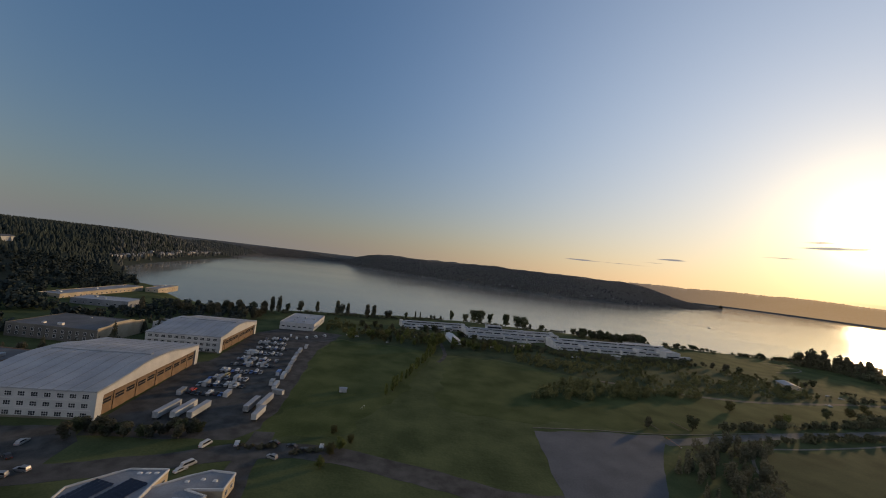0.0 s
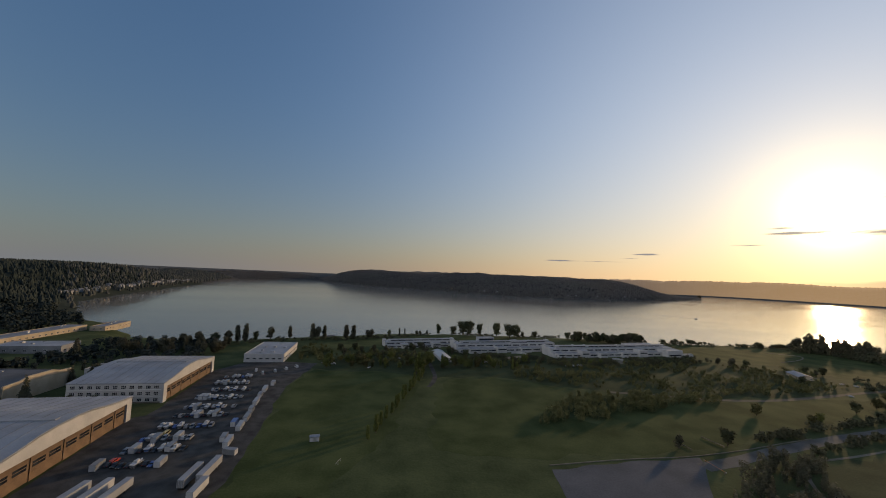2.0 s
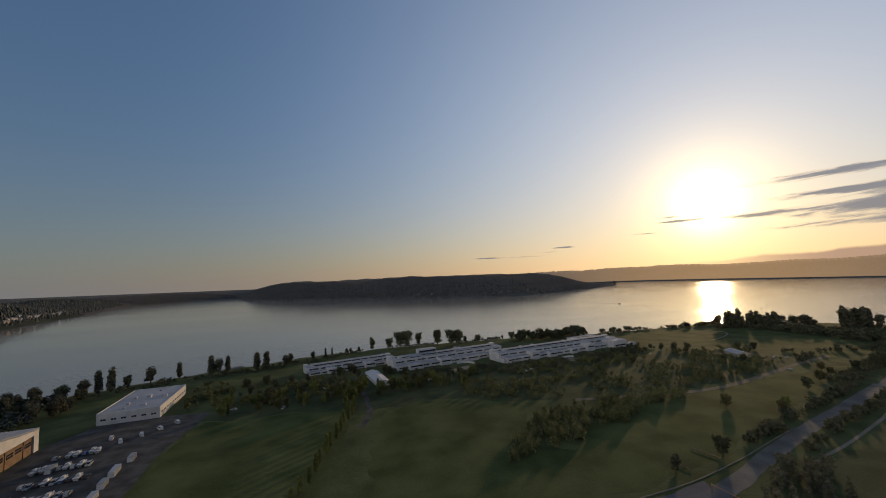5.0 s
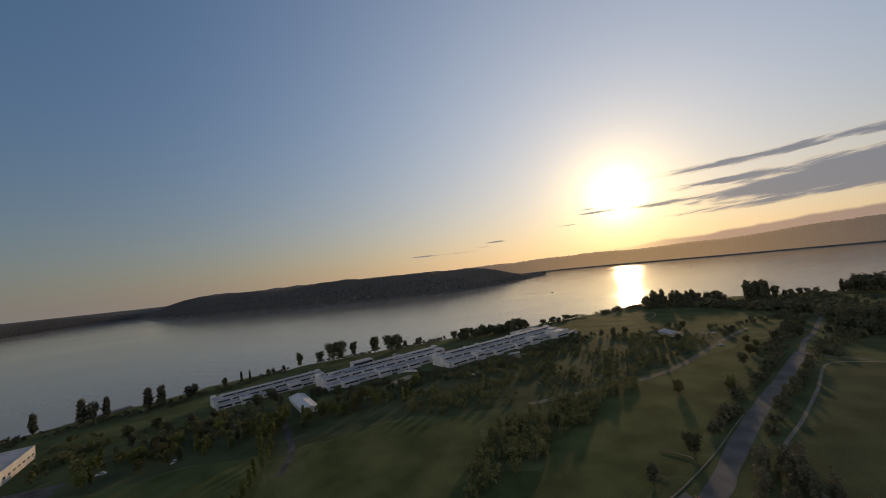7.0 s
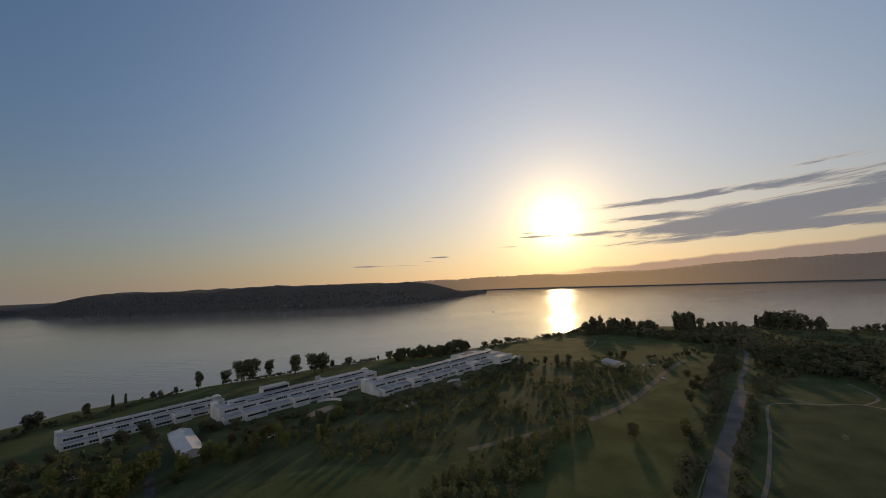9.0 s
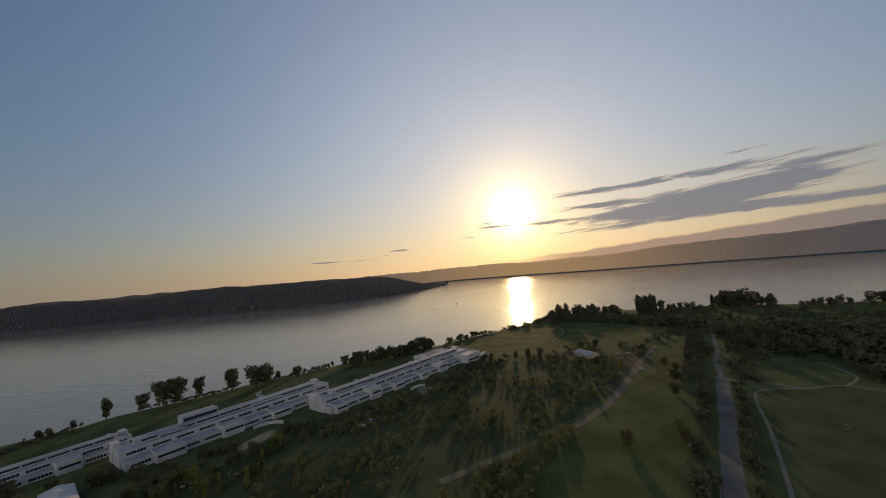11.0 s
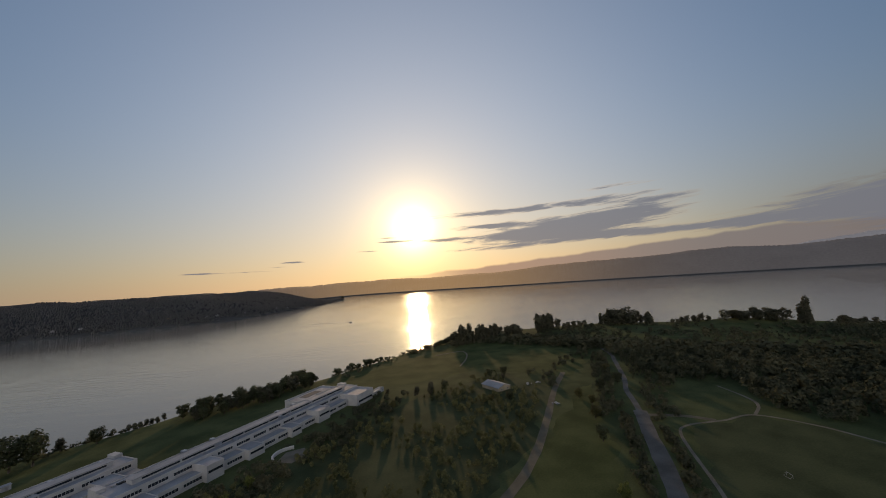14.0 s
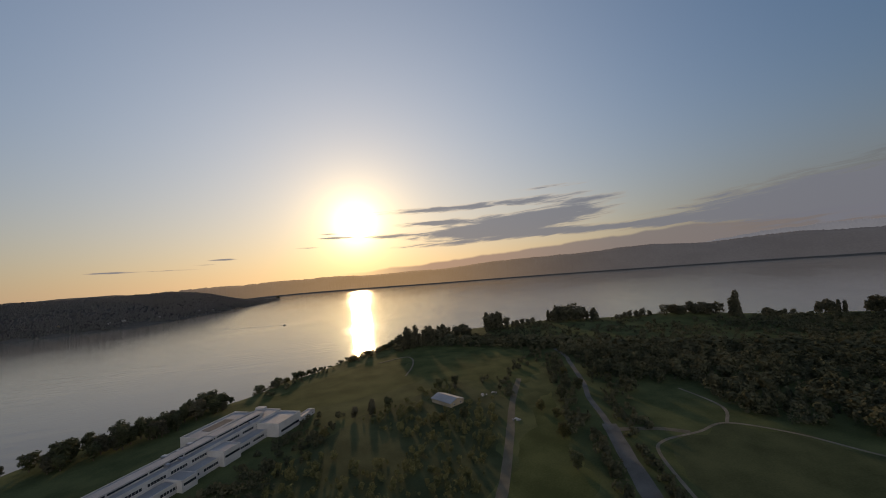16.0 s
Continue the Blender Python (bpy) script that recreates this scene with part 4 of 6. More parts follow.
def research_building(ax, ay, bx, by, depth, h, label, seed, bays, blocks=(), court=False):
    """A long white stepped building with ribbon windows; its front runs from a to b."""
    length = math.hypot(bx - ax, by - ay)
    t = thing("research_building", ax, ay, 0, math.degrees(math.atan2(by - ay, bx - ax)), label, "research building", "white buildings along the shore")
    r = random.Random(seed)
    fd = depth * 0.3
    part("wall", Solid().box(0, fd, -2, length, depth, h), WHITE_WALL, t)
    part("roof", Solid().box(0.4, fd + 0.4, h, length - 0.4, depth - 0.4, h + 0.2), WHITE_ROOF, t)
    part("parapet", parapet(0, fd, length, depth, h, 0.6), WHITE_WALL, t)
    part("terrace", Solid().box(1, 0, -2, length - 1, fd - 0.003, h * 0.52), WHITE_WALL, t, "lower white storey")
    part("terrace_roof", Solid().box(1.3, 0.3, h * 0.52, length - 1.3, fd - 0.01, h * 0.52 + 0.15), WHITE_ROOF, t)
    part("terrace_kerb", Solid().box(1, 0, h * 0.52, length - 1, 0.296, h * 0.52 + 0.5), WHITE_WALL, t)
    n = max(3, int(length / 11))
    glass = Solid().box(-4.3, -0.08, -0.75, 4.3, 0.05, 0.75).mesh("ribbon_window", GLASS)
    mull = lattice([-4.36, -4.24] + sum(([-4.3 + 8.6 * k / 6 - 0.06, -4.3 + 8.6 * k / 6 + 0.06] for k in range(1, 6)), []) + [4.24, 4.36], [-0.8, -0.7, 0.7, 0.8], -0.14, -0.07).mesh("mullion", TRIM)
    sill = Solid().box(-4.5, -0.3, -1.0, 4.5, 0.05, -0.77).mesh("sill", TRIM)
    for s in spread(1.5, length - 1.5, n):
        for yy, zz in ((fd, h * 0.8), (0, h * 0.3)):
            w = part("ribbon_window", glass, None, t, "dark ribbon window")
            w.location = (s, yy, zz)
            part("mullion", mull, None, w)
            part("sill", sill, None, w)
    # projecting bays and stair towers
    for f, w, hh in bays:
        x0 = f * length
        b = part("bay", Solid().box(x0, -3.5, -2, x0 + w, fd + 1.0, hh), WHITE_WALL, t, "projecting white bay")
        part("bay_roof", Solid().box(x0 + 0.3, -3.2, hh, x0 + w - 0.3, fd + 0.6, hh + 0.18), WHITE_ROOF, b)
        part("bay_parapet", parapet(x0, -3.5, x0 + w, fd + 1.0, hh, 0.5), WHITE_WALL, b)
        part("bay_window", Solid().box(x0 + 0.8, -3.6, hh * 0.55, x0 + w - 0.8, -3.45, hh * 0.55 + 1.2), GLASS, b, "dark window strip")
    for x0, y0, w, d, hh in blocks:
        b = part("roof_block", Solid().box(x0, y0, h + 0.2, x0 + w, y0 + d, h + hh), WHITE_WALL, t, "raised white roof block")
        part("block_roof", Solid().box(x0 - 0.2, y0 - 0.2, h + hh, x0 + w + 0.2, y0 + d + 0.2, h + hh + 0.25), WHITE_ROOF, b)
        part("block_window", Solid().box(x0 + 0.6, y0 - 0.06, h + hh * 0.5, x0 + w - 0.6, y0 + 0.04, h + hh * 0.85), GLASS, b, "dark window strip")
    for k in range(int(length / 6)):
        u = part("roof_unit", UNIT[r.randrange(3)], None, t, "roof unit")
        u.matrix_basis = pose(r.uniform(4, length - 4), r.uniform(fd + 2, depth - 2), h + 0.2, 0, 0, r.choice((0, 90)))
    c = part("clerestory", Solid().box(length * 0.06, depth * 0.5, h + 0.2, length * 0.94, depth * 0.5 + 5, h + 2.2), WHITE_WALL, t, "long white clerestory")
    part("clerestory_roof", Solid().box(length * 0.06 - 0.3, depth * 0.5 - 0.3, h + 2.2, length * 0.94 + 0.3, depth * 0.5 + 5.3, h + 2.45), WHITE_ROOF, c)
    for x0, x1 in zip(np.linspace(length * 0.08, length * 0.92, 9)[:-1], np.linspace(length * 0.08, length * 0.92, 9)[1:]):
        part("clerestory_window", Solid().box(float(x0) + 0.4, depth * 0.5 - 0.06, h + 0.9, float(x1) - 0.4, depth * 0.5 + 0.02, h + 1.8), GLASS, c, "dark window strip")
    strip = Solid().along_x([(-0.9, 0), (0.9, 0), (0.45, 0.8), (-0.45, 0.8)], -4.2, 4.2).mesh("skylight", GLASS)
    for s in spread(4, length - 4, max(2, int(length / 16))):
        u = part("skylight", strip, None, t, "long roof skylight")
        u.location = (s, depth * 0.8, h + 0.2)
    for s in (0, 1):
        x0 = s * (length - 3)
        part("end_tower", Solid().box(x0 - 0.3, depth - 6, -2, x0 + 3.3, depth + 0.6, h + 1.8), WHITE_WALL, t, "white end tower")
    if court:
        w = part("end_wing", Solid().box(length - 46, depth + 0.003, -2, length - 6, depth + 15, h - 0.6), WHITE_WALL, t, "broad white end wing")
        part("wing_roof", Solid().box(length - 45.4, depth + 0.6, h - 0.6, length - 6.6, depth + 14.4, h - 0.35), WHITE_ROOF, w)
        part("wing_parapet", parapet(length - 46, depth + 0.003, length - 6, depth + 15, h - 0.6, 0.9), WHITE_WALL, w)
        part("wing_light_well", Solid().box(length - 36, depth + 4, h - 0.34, length - 18, depth + 11, h - 0.25), DARK_ROOF, w, "dark light well")
        f = part("front_block", Solid().box(length - 22, -9, -2, length - 1, fd - 0.1, h - 1.0), WHITE_WALL, t, "square white front block")
        part("block_roof", Solid().box(length - 21.5, -8.5, h - 1.0, length - 1.5, fd - 0.4, h - 0.8), WHITE_ROOF, f)
        part("block_parapet", parapet(length - 22, -9, length - 1, fd - 0.1, h - 1.0, 0.9), WHITE_WALL, f)
        part("block_window", Solid().box(length - 20, -9.1, 2.2, length - 3, -8.95, 3.6), GLASS, f, "dark window strip")
    return t


research_building(-38, 462, 47, 487, 22, 5.4, "long white research building with ribbon windows near the shore", 1, ((0.2, 8, 4.4), (0.62, 10, 5.0)))
research_building(43, 448, 168, 479, 28, 8.0, "long white stepped research building with a raised roof block", 2, ((0.10, 14, 4.8), (0.36, 12, 6.0), (0.60, 13, 4.8), (0.84, 10, 6.0)), ((32, 19.5, 20, 8, 5.2), (18, 10, 12, 5, 1.6), (70, 10, 22, 4, 1.4)))
research_building(148, 439, 312, 473, 25, 8.4, "very long white research building with terraces and end courtyard", 3, ((0.02, 9, 5.0), (0.2, 9, 7.4), (0.34, 10, 4.9), (0.52, 8, 5.2), (0.66, 11, 7.4)), ((30, 13, 14, 6, 1.8), (78, 13, 18, 6, 1.6), (120, 12, 12, 7, 2.4)), True)


def curved_wall(x, y, rz, radius, sweep, h, label):
    """A low white wall bent round an entrance court."""
    t = thing("entrance_wall", x, y, 0, rz, label, "wall")
    n = 14
    out = [(radius * math.cos(radians(-sweep / 2 + sweep * k / n)), radius * math.sin(radians(-sweep / 2 + sweep * k / n))) for k in range(n + 1)]
    part("wall", Solid().prism(out + [(px * 0.94, py * 0.94) for px, py in out[::-1]], -0.3, h), WHITE_WALL, t)
    cap = Solid().prism([(px * 1.02, py * 1.02) for px, py in out] + [(px * 0.92, py * 0.92) for px, py in out[::-1]], h, h + 0.15)
    part("coping", cap, TRIM, t)
    return t


curved_wall(111, 447, 70, 11, 110, 1.6, "low curved white wall at a building entrance")
curved_wall(219, 430, 110, 10, 120, 1.6, "low curved white wall round an entrance court")
slab("forecourt", [(90, 434), (101, 441), (112, 446), (118, 440), (104, 430), (94, 428)], CONCRETE, z1=0.1, label="pale paved entrance court", category="forecourt")
slab("forecourt", [(214, 422), (226, 424), (229, 433), (220, 437), (211, 431)], CONCRETE, z1=0.1, label="pale paved court before a white building", category="forecourt")
flat_building("loading_shed", 318, 469, 14, 24, 5, 2.6, WHITE_WALL, WHITE_ROOF, "low white shed beside a long building", (1.4,), "S", (1.4, 1.0), 4, 1, 15, "shed")


def gabled_house(name, x, y, rz, w, l, h, rise, wall, roof, label, category="house", group="", z=0.0, rows=1):
    t = thing(name, x, y, z, rz, label, category, group)
    part("wall", Solid().along_y([(-w / 2, -2), (w / 2, -2), (w / 2, h), (0, h + rise), (-w / 2, h)], -l / 2, l / 2), wall, t)
    e = 0.5
    k = rise / (w / 2)
    for s in (-1, 1):
        pr = [(0, h + rise + 0.02), (s * (w / 2 + e), h - k * e + 0.02), (s * (w / 2 + e), h - k * e + 0.3), (0, h + rise + 0.3)]
        part("roof", Solid().along_y(pr, -l / 2 - e, l / 2 + e), roof, t)
    m = window_meshes(1.4, 1.3, 2)
    zs = [h * (q + 0.5) / rows for q in range(rows)]
    windows(t, m, "E", [(s, q, w / 2) for q in zs for s in spread(-l / 2 + 0.8, l / 2 - 0.8, max(2, int(l / 4)))])
    windows(t, m, "S", [(s, q, l / 2) for q in zs for s in (-w / 4, w / 4)])
    return t


gabled_house("meeting_house", 23.5, 425, 11, 11, 42, 3.0, 1.7, WHITE_WALL, TRIM, "long low white meeting house with a pale roof", "house")
gabled_house("park_shed", 374, 384, -20, 13, 20, 2.8, 2.0, TAN_WALL, WHITE_ROOF, "low park shed with a pale gabled roof", "shed")
for x, y, rz, w, l, h, rows in ((-566, 348, 15, 18, 26, 9, 3), (-521, 352, 10, 14, 18, 11, 4), (-628, 477, 20, 22, 30, 9, 3), (-749, 628, 25, 18, 42, 7, 2), (-880, 650, 20, 20, 40, 7, 2),
                             (-434, 320, 30, 12, 18, 6, 2), (-404, 306, 12, 14, 22, 6, 2), (-590, 420, 12, 12, 16, 6, 2), (-480, 300, 8, 11, 15, 6, 2), (-690, 540, 18, 12, 18, 6, 2)):
    gabled_house("hillside_house", x, y, rz, w, l, h, 2.6, WHITE_WALL, DARK_ROOF, "pale house among trees on the hillside", "house", "houses on the wooded hill", float(height(x, y)), rows)
rr = random.Random(21)
for k in range(52):
    f = k / 51
    x, y = float(np.interp(f, (0, 0.2, 0.5, 1), (-790, -855, -975, -1125))) + rr.uniform(-34, -14), float(np.interp(f, (0, 0.2, 0.5, 1), (920, 1080, 1450, 1950)))
    gabled_house("shore_house", x, y, rr.uniform(-30, 40), rr.uniform(8, 12), rr.uniform(9, 15), rr.uniform(5, 7), 3, WHITE_WALL if rr.random() < 0.8 else TAN_WALL, GREY_ROOF if rr.random() < 0.5 else DARK_ROOF, "small pale house on the far lake shore", "house", "houses along the far shore", float(height(x, y)), 1)
for k in range(9):
    f = 2.2 + 3.6 * (k + rr.uniform(0, 0.9)) / 9
    (ax, ay), (bx, by) = RIDGE_SHORE[int(f)], RIDGE_SHORE[int(f) + 1]
    x, y = ax + (bx - ax) * (f % 1) + 2, ay + (by - ay) * (f % 1) + 22
    gabled_house("shore_house", x, y, rr.uniform(-30, 40), rr.uniform(7, 9), rr.uniform(8, 12), rr.uniform(4, 5), 2.5, WHITE_WALL if rr.random() < 0.5 else TAN_WALL, DARK_ROOF, "small pale house below a wooded ridge", "house", "houses along the far shore", float(height(x, y)), 1)


def pier():
    t = thing("pier", -132, 537, WATER_Z, 39, "dark timber pier with a long low shed", "pier")
    part("deck", Solid().box(-30, -5, 1.6, 30, 5, 2.1), WOOD, t)
    post = Solid().tube((0, 0, -6), (0, 0, 1.6), 0.3, 0.28).mesh("post", WOOD)
    for k in range(9):
        for s in (-4, 4):
            p = part("post", post, None, t)
            p.location = (-28 + 7 * k, s, 0)
    part("shed_wall", Solid().box(-22, -3, 2.1, 20, 3.4, 5.2), DARK_ROOF, t)
    part("shed_roof", Solid().along_x([(-3.6, 5.2), (4.0, 5.2), (4.0, 5.5), (0.2, 6.4), (-3.6, 5.5)], -22.6, 20.6), DARK_ROOF, t)
    part("rail", Solid().box(-30, -4.9, 2.9, 30, -4.8, 3.0), WOOD, t)


pier()


def small_dock():
    t = thing("dock", -449, 594, WATER_Z, 60, "small timber dock with a pale boathouse", "dock")
    part("deck", Solid().box(-18, -3, 0.9, 18, 3, 1.3), WOOD, t)
    post = Solid().tube((0, 0, -6), (0, 0, 0.9), 0.25, 0.22).mesh("post", WOOD)
    for k in range(6):
        for s in (-2.6, 2.6):
            p = part("post", post, None, t)
            p.location = (-16 + 6.4 * k, s, 0)
    part("boathouse_wall", Solid().along_x([(-2.4, 1.3), (2.4, 1.3), (2.4, 4.2), (0, 5.6), (-2.4, 4.2)], -4, 12), TAN_WALL, t)
    part("boathouse_roof", Solid().along_x([(-2.9, 3.95), (0, 5.65), (2.9, 3.95), (2.9, 4.2), (0, 5.95), (-2.9, 4.2)], -4.5, 12.5), GREY_ROOF, t)


small_dock()


# ---------------------------------------------------------------- vehicles and yard things
WHEEL = Solid().tube((-0.11, 0, 0), (0.11, 0, 0), 0.33, 0.33, 12).mesh("wheel", TYRE)
RIM = Solid().tube((-0.13, 0, 0), (0.13, 0, 0), 0.19, 0.19, 10).mesh("rim", METAL)


def car_template(kind, paint, label):
    t = thing("car" if kind != "van" else "van", 0, 0, 0, 0, label, "car" if kind != "van" else "van", "parked vehicles")
    hood, top, back = {"car": (0.85, 1.45, 0.95), "suv": (1.0, 1.75, 1.65), "van": (1.1, 2.1, 2.05)}[kind]
    ln = {"car": 4.5, "suv": 4.7, "van": 5.4}[kind]
    f = ln / 2
    body = [(-f, 0.3), (f - 0.1, 0.3), (f, 0.6), (f - 0.05, hood - 0.08), (f - 1.0, hood), (-f + (0.8 if kind == "car" else 0.1), hood + 0.02), (-f, hood - 0.05)]
    cab = [(f - 1.25 if kind != "van" else f - 0.6, hood), (f - 2.0 if kind != "van" else f - 1.1, top - 0.05), (f - 2.3, top), (-f + (1.2 if kind == "car" else 0.4), top), (-f + (0.5 if kind == "car" else 0.12), hood)]
    part("body", Solid().along_x([(y, z) for y, z in body], -0.9, 0.9), PAINT[paint], t)
    part("cabin", Solid().along_x([(y, z) for y, z in cab], -0.76, 0.76), PAINT[paint], t)
    gl = [(y * 0.93, hood + 0.08 + (z - hood) * 0.72) for y, z in cab]
    part("side_glass", Solid().along_x(gl, -0.79, 0.79), GLASS, t, "dark side glass")
    part("windscreen", Solid().add([(-0.68, cab[0][0] + 0.02, hood + 0.06), (0.68, cab[0][0] + 0.02, hood + 0.06), (0.62, cab[1][0] + 0.05, top - 0.1), (-0.62, cab[1][0] + 0.05, top - 0.1)], [(0, 1, 2, 3)]), GLASS, t, "dark windscreen")
    for sx in (-0.6, 0.6):
        part("headlight", Solid().box(sx - 0.16, f - 0.1, 0.58, sx + 0.16, f + 0.015, 0.74), TRIM, t)
        part("tail_light", Solid().box(sx - 0.14, -f - 0.015, 0.6, sx + 0.14, -f + 0.05, 0.78), PAINT["red"], t)
    for sx in (-0.83, 0.83):
        for sy in (-f + 0.85, f - 0.85):
            w = part("wheel", WHEEL, None, t)
            w.location = (sx, sy, 0.33)
            part("rim", RIM, None, w)
    return t


def semitrailer(x, y, rz, ln, paint, label):
    t = thing("trailer", x, y, 0.02, rz, label, "trailer", "trailers in the yard")
    part("box", Solid().box(-1.25, -ln / 2, 1.15, 1.25, ln / 2, 3.9), PAINT[paint], t)
    part("roof_cap", Solid().box(-1.28, -ln / 2 - 0.03, 3.9, 1.28, ln / 2 + 0.03, 4.0), WHITE_ROOF, t)
    part("chassis", Solid().box(-0.5, -ln / 2 + 0.3, 0.85, 0.5, ln / 2 - 0.3, 1.15), PAINT["black"], t)
    for s in (-0.82, 0.82):
        part("landing_leg", Solid().box(s - 0.08, ln / 2 - 3, 0, s + 0.08, ln / 2 - 2.85, 1.15), METAL, t)
    for sx in (-1.0, 1.0):
        for sy in (-ln / 2 + 1.2, -ln / 2 + 2.5):
            w = part("wheel", WHEEL, None, t)
            w.matrix_basis = pose(sx, sy, 0.48) @ Matrix.Scale(1.45, 4)
    for k in range(5):
        part("door_rib", Solid().box(-1.15 + k * 0.575 - 0.03, -ln / 2 - 0.06, 1.25, -1.15 + k * 0.575 + 0.03, -ln / 2 - 0.002, 3.8), TRIM, t)
    return t


def container(x, y, rz, ln, paint, label):
    t = thing("container", x, y, 0.02, rz, label, "container", "containers in the yard")
    n = int(ln / 0.6)
    side = []
    for k in range(n):
        s = -ln / 2 + ln * k / n
        side += [(1.2, s), (1.2, s + ln / n * 0.4), (1.14, s + ln / n * 0.5), (1.14, s + ln / n * 0.9)]
    side += [(1.2, ln / 2)]
    part("box", Solid().prism(side + [(-x, y) for x, y in side[::-1]], 0.12, 2.5), PAINT[paint], t, "corrugated steel box")
    part("roof", Solid().box(-1.22, -ln / 2, 2.5, 1.22, ln / 2, 2.58), PAINT[paint], t)
    for s in (-1.0, 1.0):
        part("skid", Solid().box(s - 0.1, -ln / 2 + 0.2, 0, s + 0.1, ln / 2 - 0.2, 0.12), PAINT["black"], t)
    part("door", Solid().box(-1.1, -ln / 2 - 0.05, 0.2, -0.02, -ln / 2 - 0.002, 2.45), TRIM, t)
    part("door", Solid().box(0.02, -ln / 2 - 0.05, 0.2, 1.1, -ln / 2 - 0.002, 2.45), TRIM, t)
    return t


def boat_on_trailer(x, y, rz, paint, label):
    t = thing("boat", x, y, 0.02, rz, label, "boat", "boats stored in the yard")
    hull = [(-1.1, -3.2), (1.1, -3.2), (1.15, 0.5), (0.7, 2.3), (0, 3.5), (-0.7, 2.3), (-1.15, 0.5)]
    keel = [(px * 0.45, py * 0.86) for px, py in hull]
    part("hull", Solid().prism(keel, 0.6, 1.75, hull), PAINT[paint], t)
    part("gunwale", Solid().prism(hull, 1.75, 1.85), TRIM, t)
    part("cabin", Solid().prism([(-0.8, -1.2), (0.8, -1.2), (0.6, 1.4), (-0.6, 1.4)], 1.85, 2.7, [(-0.7, -1.1), (0.7, -1.1), (0.45, 0.8), (-0.45, 0.8)]), PAINT["white"], t)
    part("windscreen", Solid().prism([(-0.62, 0.82), (0.62, 0.82), (0.5, 1.25), (-0.5, 1.25)], 2.1, 2.6), GLASS, t)
    part("trailer_frame", Solid().box(-0.9, -2.6, 0.4, 0.9, -2.4, 0.6).box(-0.08, -2.6, 0.4, 0.08, 4.4, 0.6).box(-0.9, 0.6, 0.4, 0.9, 0.8, 0.6), METAL, t)
    for s in (-1.0, 1.0):
        w = part("wheel", WHEEL, None, t)
        w.location = (s, -1.0, 0.33)
    return t


CARS = [car_template(*a) for a in (("car", "white", "small white car parked on asphalt"), ("suv", "silver", "silver family car parked on asphalt"), ("car", "black", "black car parked on dark asphalt"),
                                   ("van", "white", "white delivery van parked on asphalt"), ("suv", "red", "red family car parked on asphalt"), ("car", "blue", "blue car parked on dark asphalt"),
                                   ("van", "yellow", "yellow van parked on asphalt"), ("suv", "grey", "dark grey car parked on asphalt"))]
HOME = [(-176.5, 128.5, 40), (-148, 141, 10), (-143, 132, 60), (-87, 153.5, -12), (-127, 205, 5), (-129, 88, 3), (-124, 232, 5), (-134, 122, 100)]
for c, (x, y, rz) in zip(CARS, HOME):
    c.matrix_basis = pose(x, y, 0.02, 0, 0, rz)


def park(kind, x, y, rz):
    copy_thing(CARS[kind], pose(x, y, 0.02, 0, 0, rz))


for kind, x, y, rz in ((0, -172.5, 129, 40), (0, -167.5, 131, 50), (0, -158.5, 132, 42), (0, -155, 134, 42), (0, -151.5, 134.5, 42), (2, -162, 141, 40), (2, -181, 138, 40), (0, -84.5, 135.5, -25),
                       (3, -84, 139, -25), (0, -76, 157, 20), (7, -58, 150, 70), (2, -62, 161, 80), (2, -54, 160, 80), (0, -42, 162, 10), (2, -48, 158, 75), (7, -131, 126, 90)):
    park(kind, x, y, rz)
rr = random.Random(8)
for row, (x0, x1, y0) in enumerate(((-130, -106, 201), (-129, -104, 214), (-130, -108, 226), (-131, -106, 240), (-134, -108, 255), (-136, -110, 268), (-140, -112, 284), (-142, -116, 300), (-144, -122, 316), (-146, -128, 332))):
    x = x0
    while x < x1:
        if rr.random() < 0.95:
            q = rr.random()
            yy = y0 + rr.uniform(-1.0, 1.0) + (x - x0) * 0.16
            if q < 0.62:
                park(rr.choice((0, 1, 1, 2, 2, 7, 7, 2, 7, 1, 2, 5)), x, yy, 8 + rr.uniform(-4, 4) + rr.choice((0, 180)))
            elif q < 0.86:
                boat_on_trailer(x, yy, 8 + rr.uniform(-6, 6), rr.choice(("white", "grey", "blue", "silver")), "small cabin boat stored on a trailer")
            else:
                container(x, yy, 8, 6.1, rr.choice(("grey", "grey", "silver", "grey", "silver")), "short steel storage container in the yard")
        x += 2.8
semitrailer(-120, 176.5, 1, 16, "silver", "long pale grey box trailer parked in the yard")
semitrailer(-113.5, 178.5, 1, 16, "white", "long white box trailer parked in the yard")
semitrailer(-107, 179.5, 1, 15, "silver", "long silver box trailer parked in the yard")
semitrailer(-88, 192, 3, 14, "grey", "dark box trailer parked beside the field")
semitrailer(-83.5, 197, 3, 16, "silver", "silver box trailer parked beside the field")
semitrailer(-80, 183, 3, 11, "white", "white box trailer parked beside the field")
for k, (x, y, rz, paint) in enumerate(((-84, 214, 80, "grey"), (-90, 224, 10, "silver"), (-94, 228, 12, "grey"), (-93, 242, 11, "silver"), (-98, 246, 11, "blue"), (-95, 254, 11, "grey"), (-98, 266, 11, "grey"),
                                      (-101, 279, 11, "silver"), (-104, 292, 11, "grey"), (-106, 304, 11, "silver"), (-106, 318, 11, "grey"))):
    container(x, y, rz, 9.0 if k % 2 else 6.1, paint, "steel storage container beside the playing field")
for x, y, rz in ((-118, 352, 30), (-112, 360, 40), (-125, 345, 30), (-106, 368, 40), (-133, 352, 20)):
    park(3, x, y, rz)
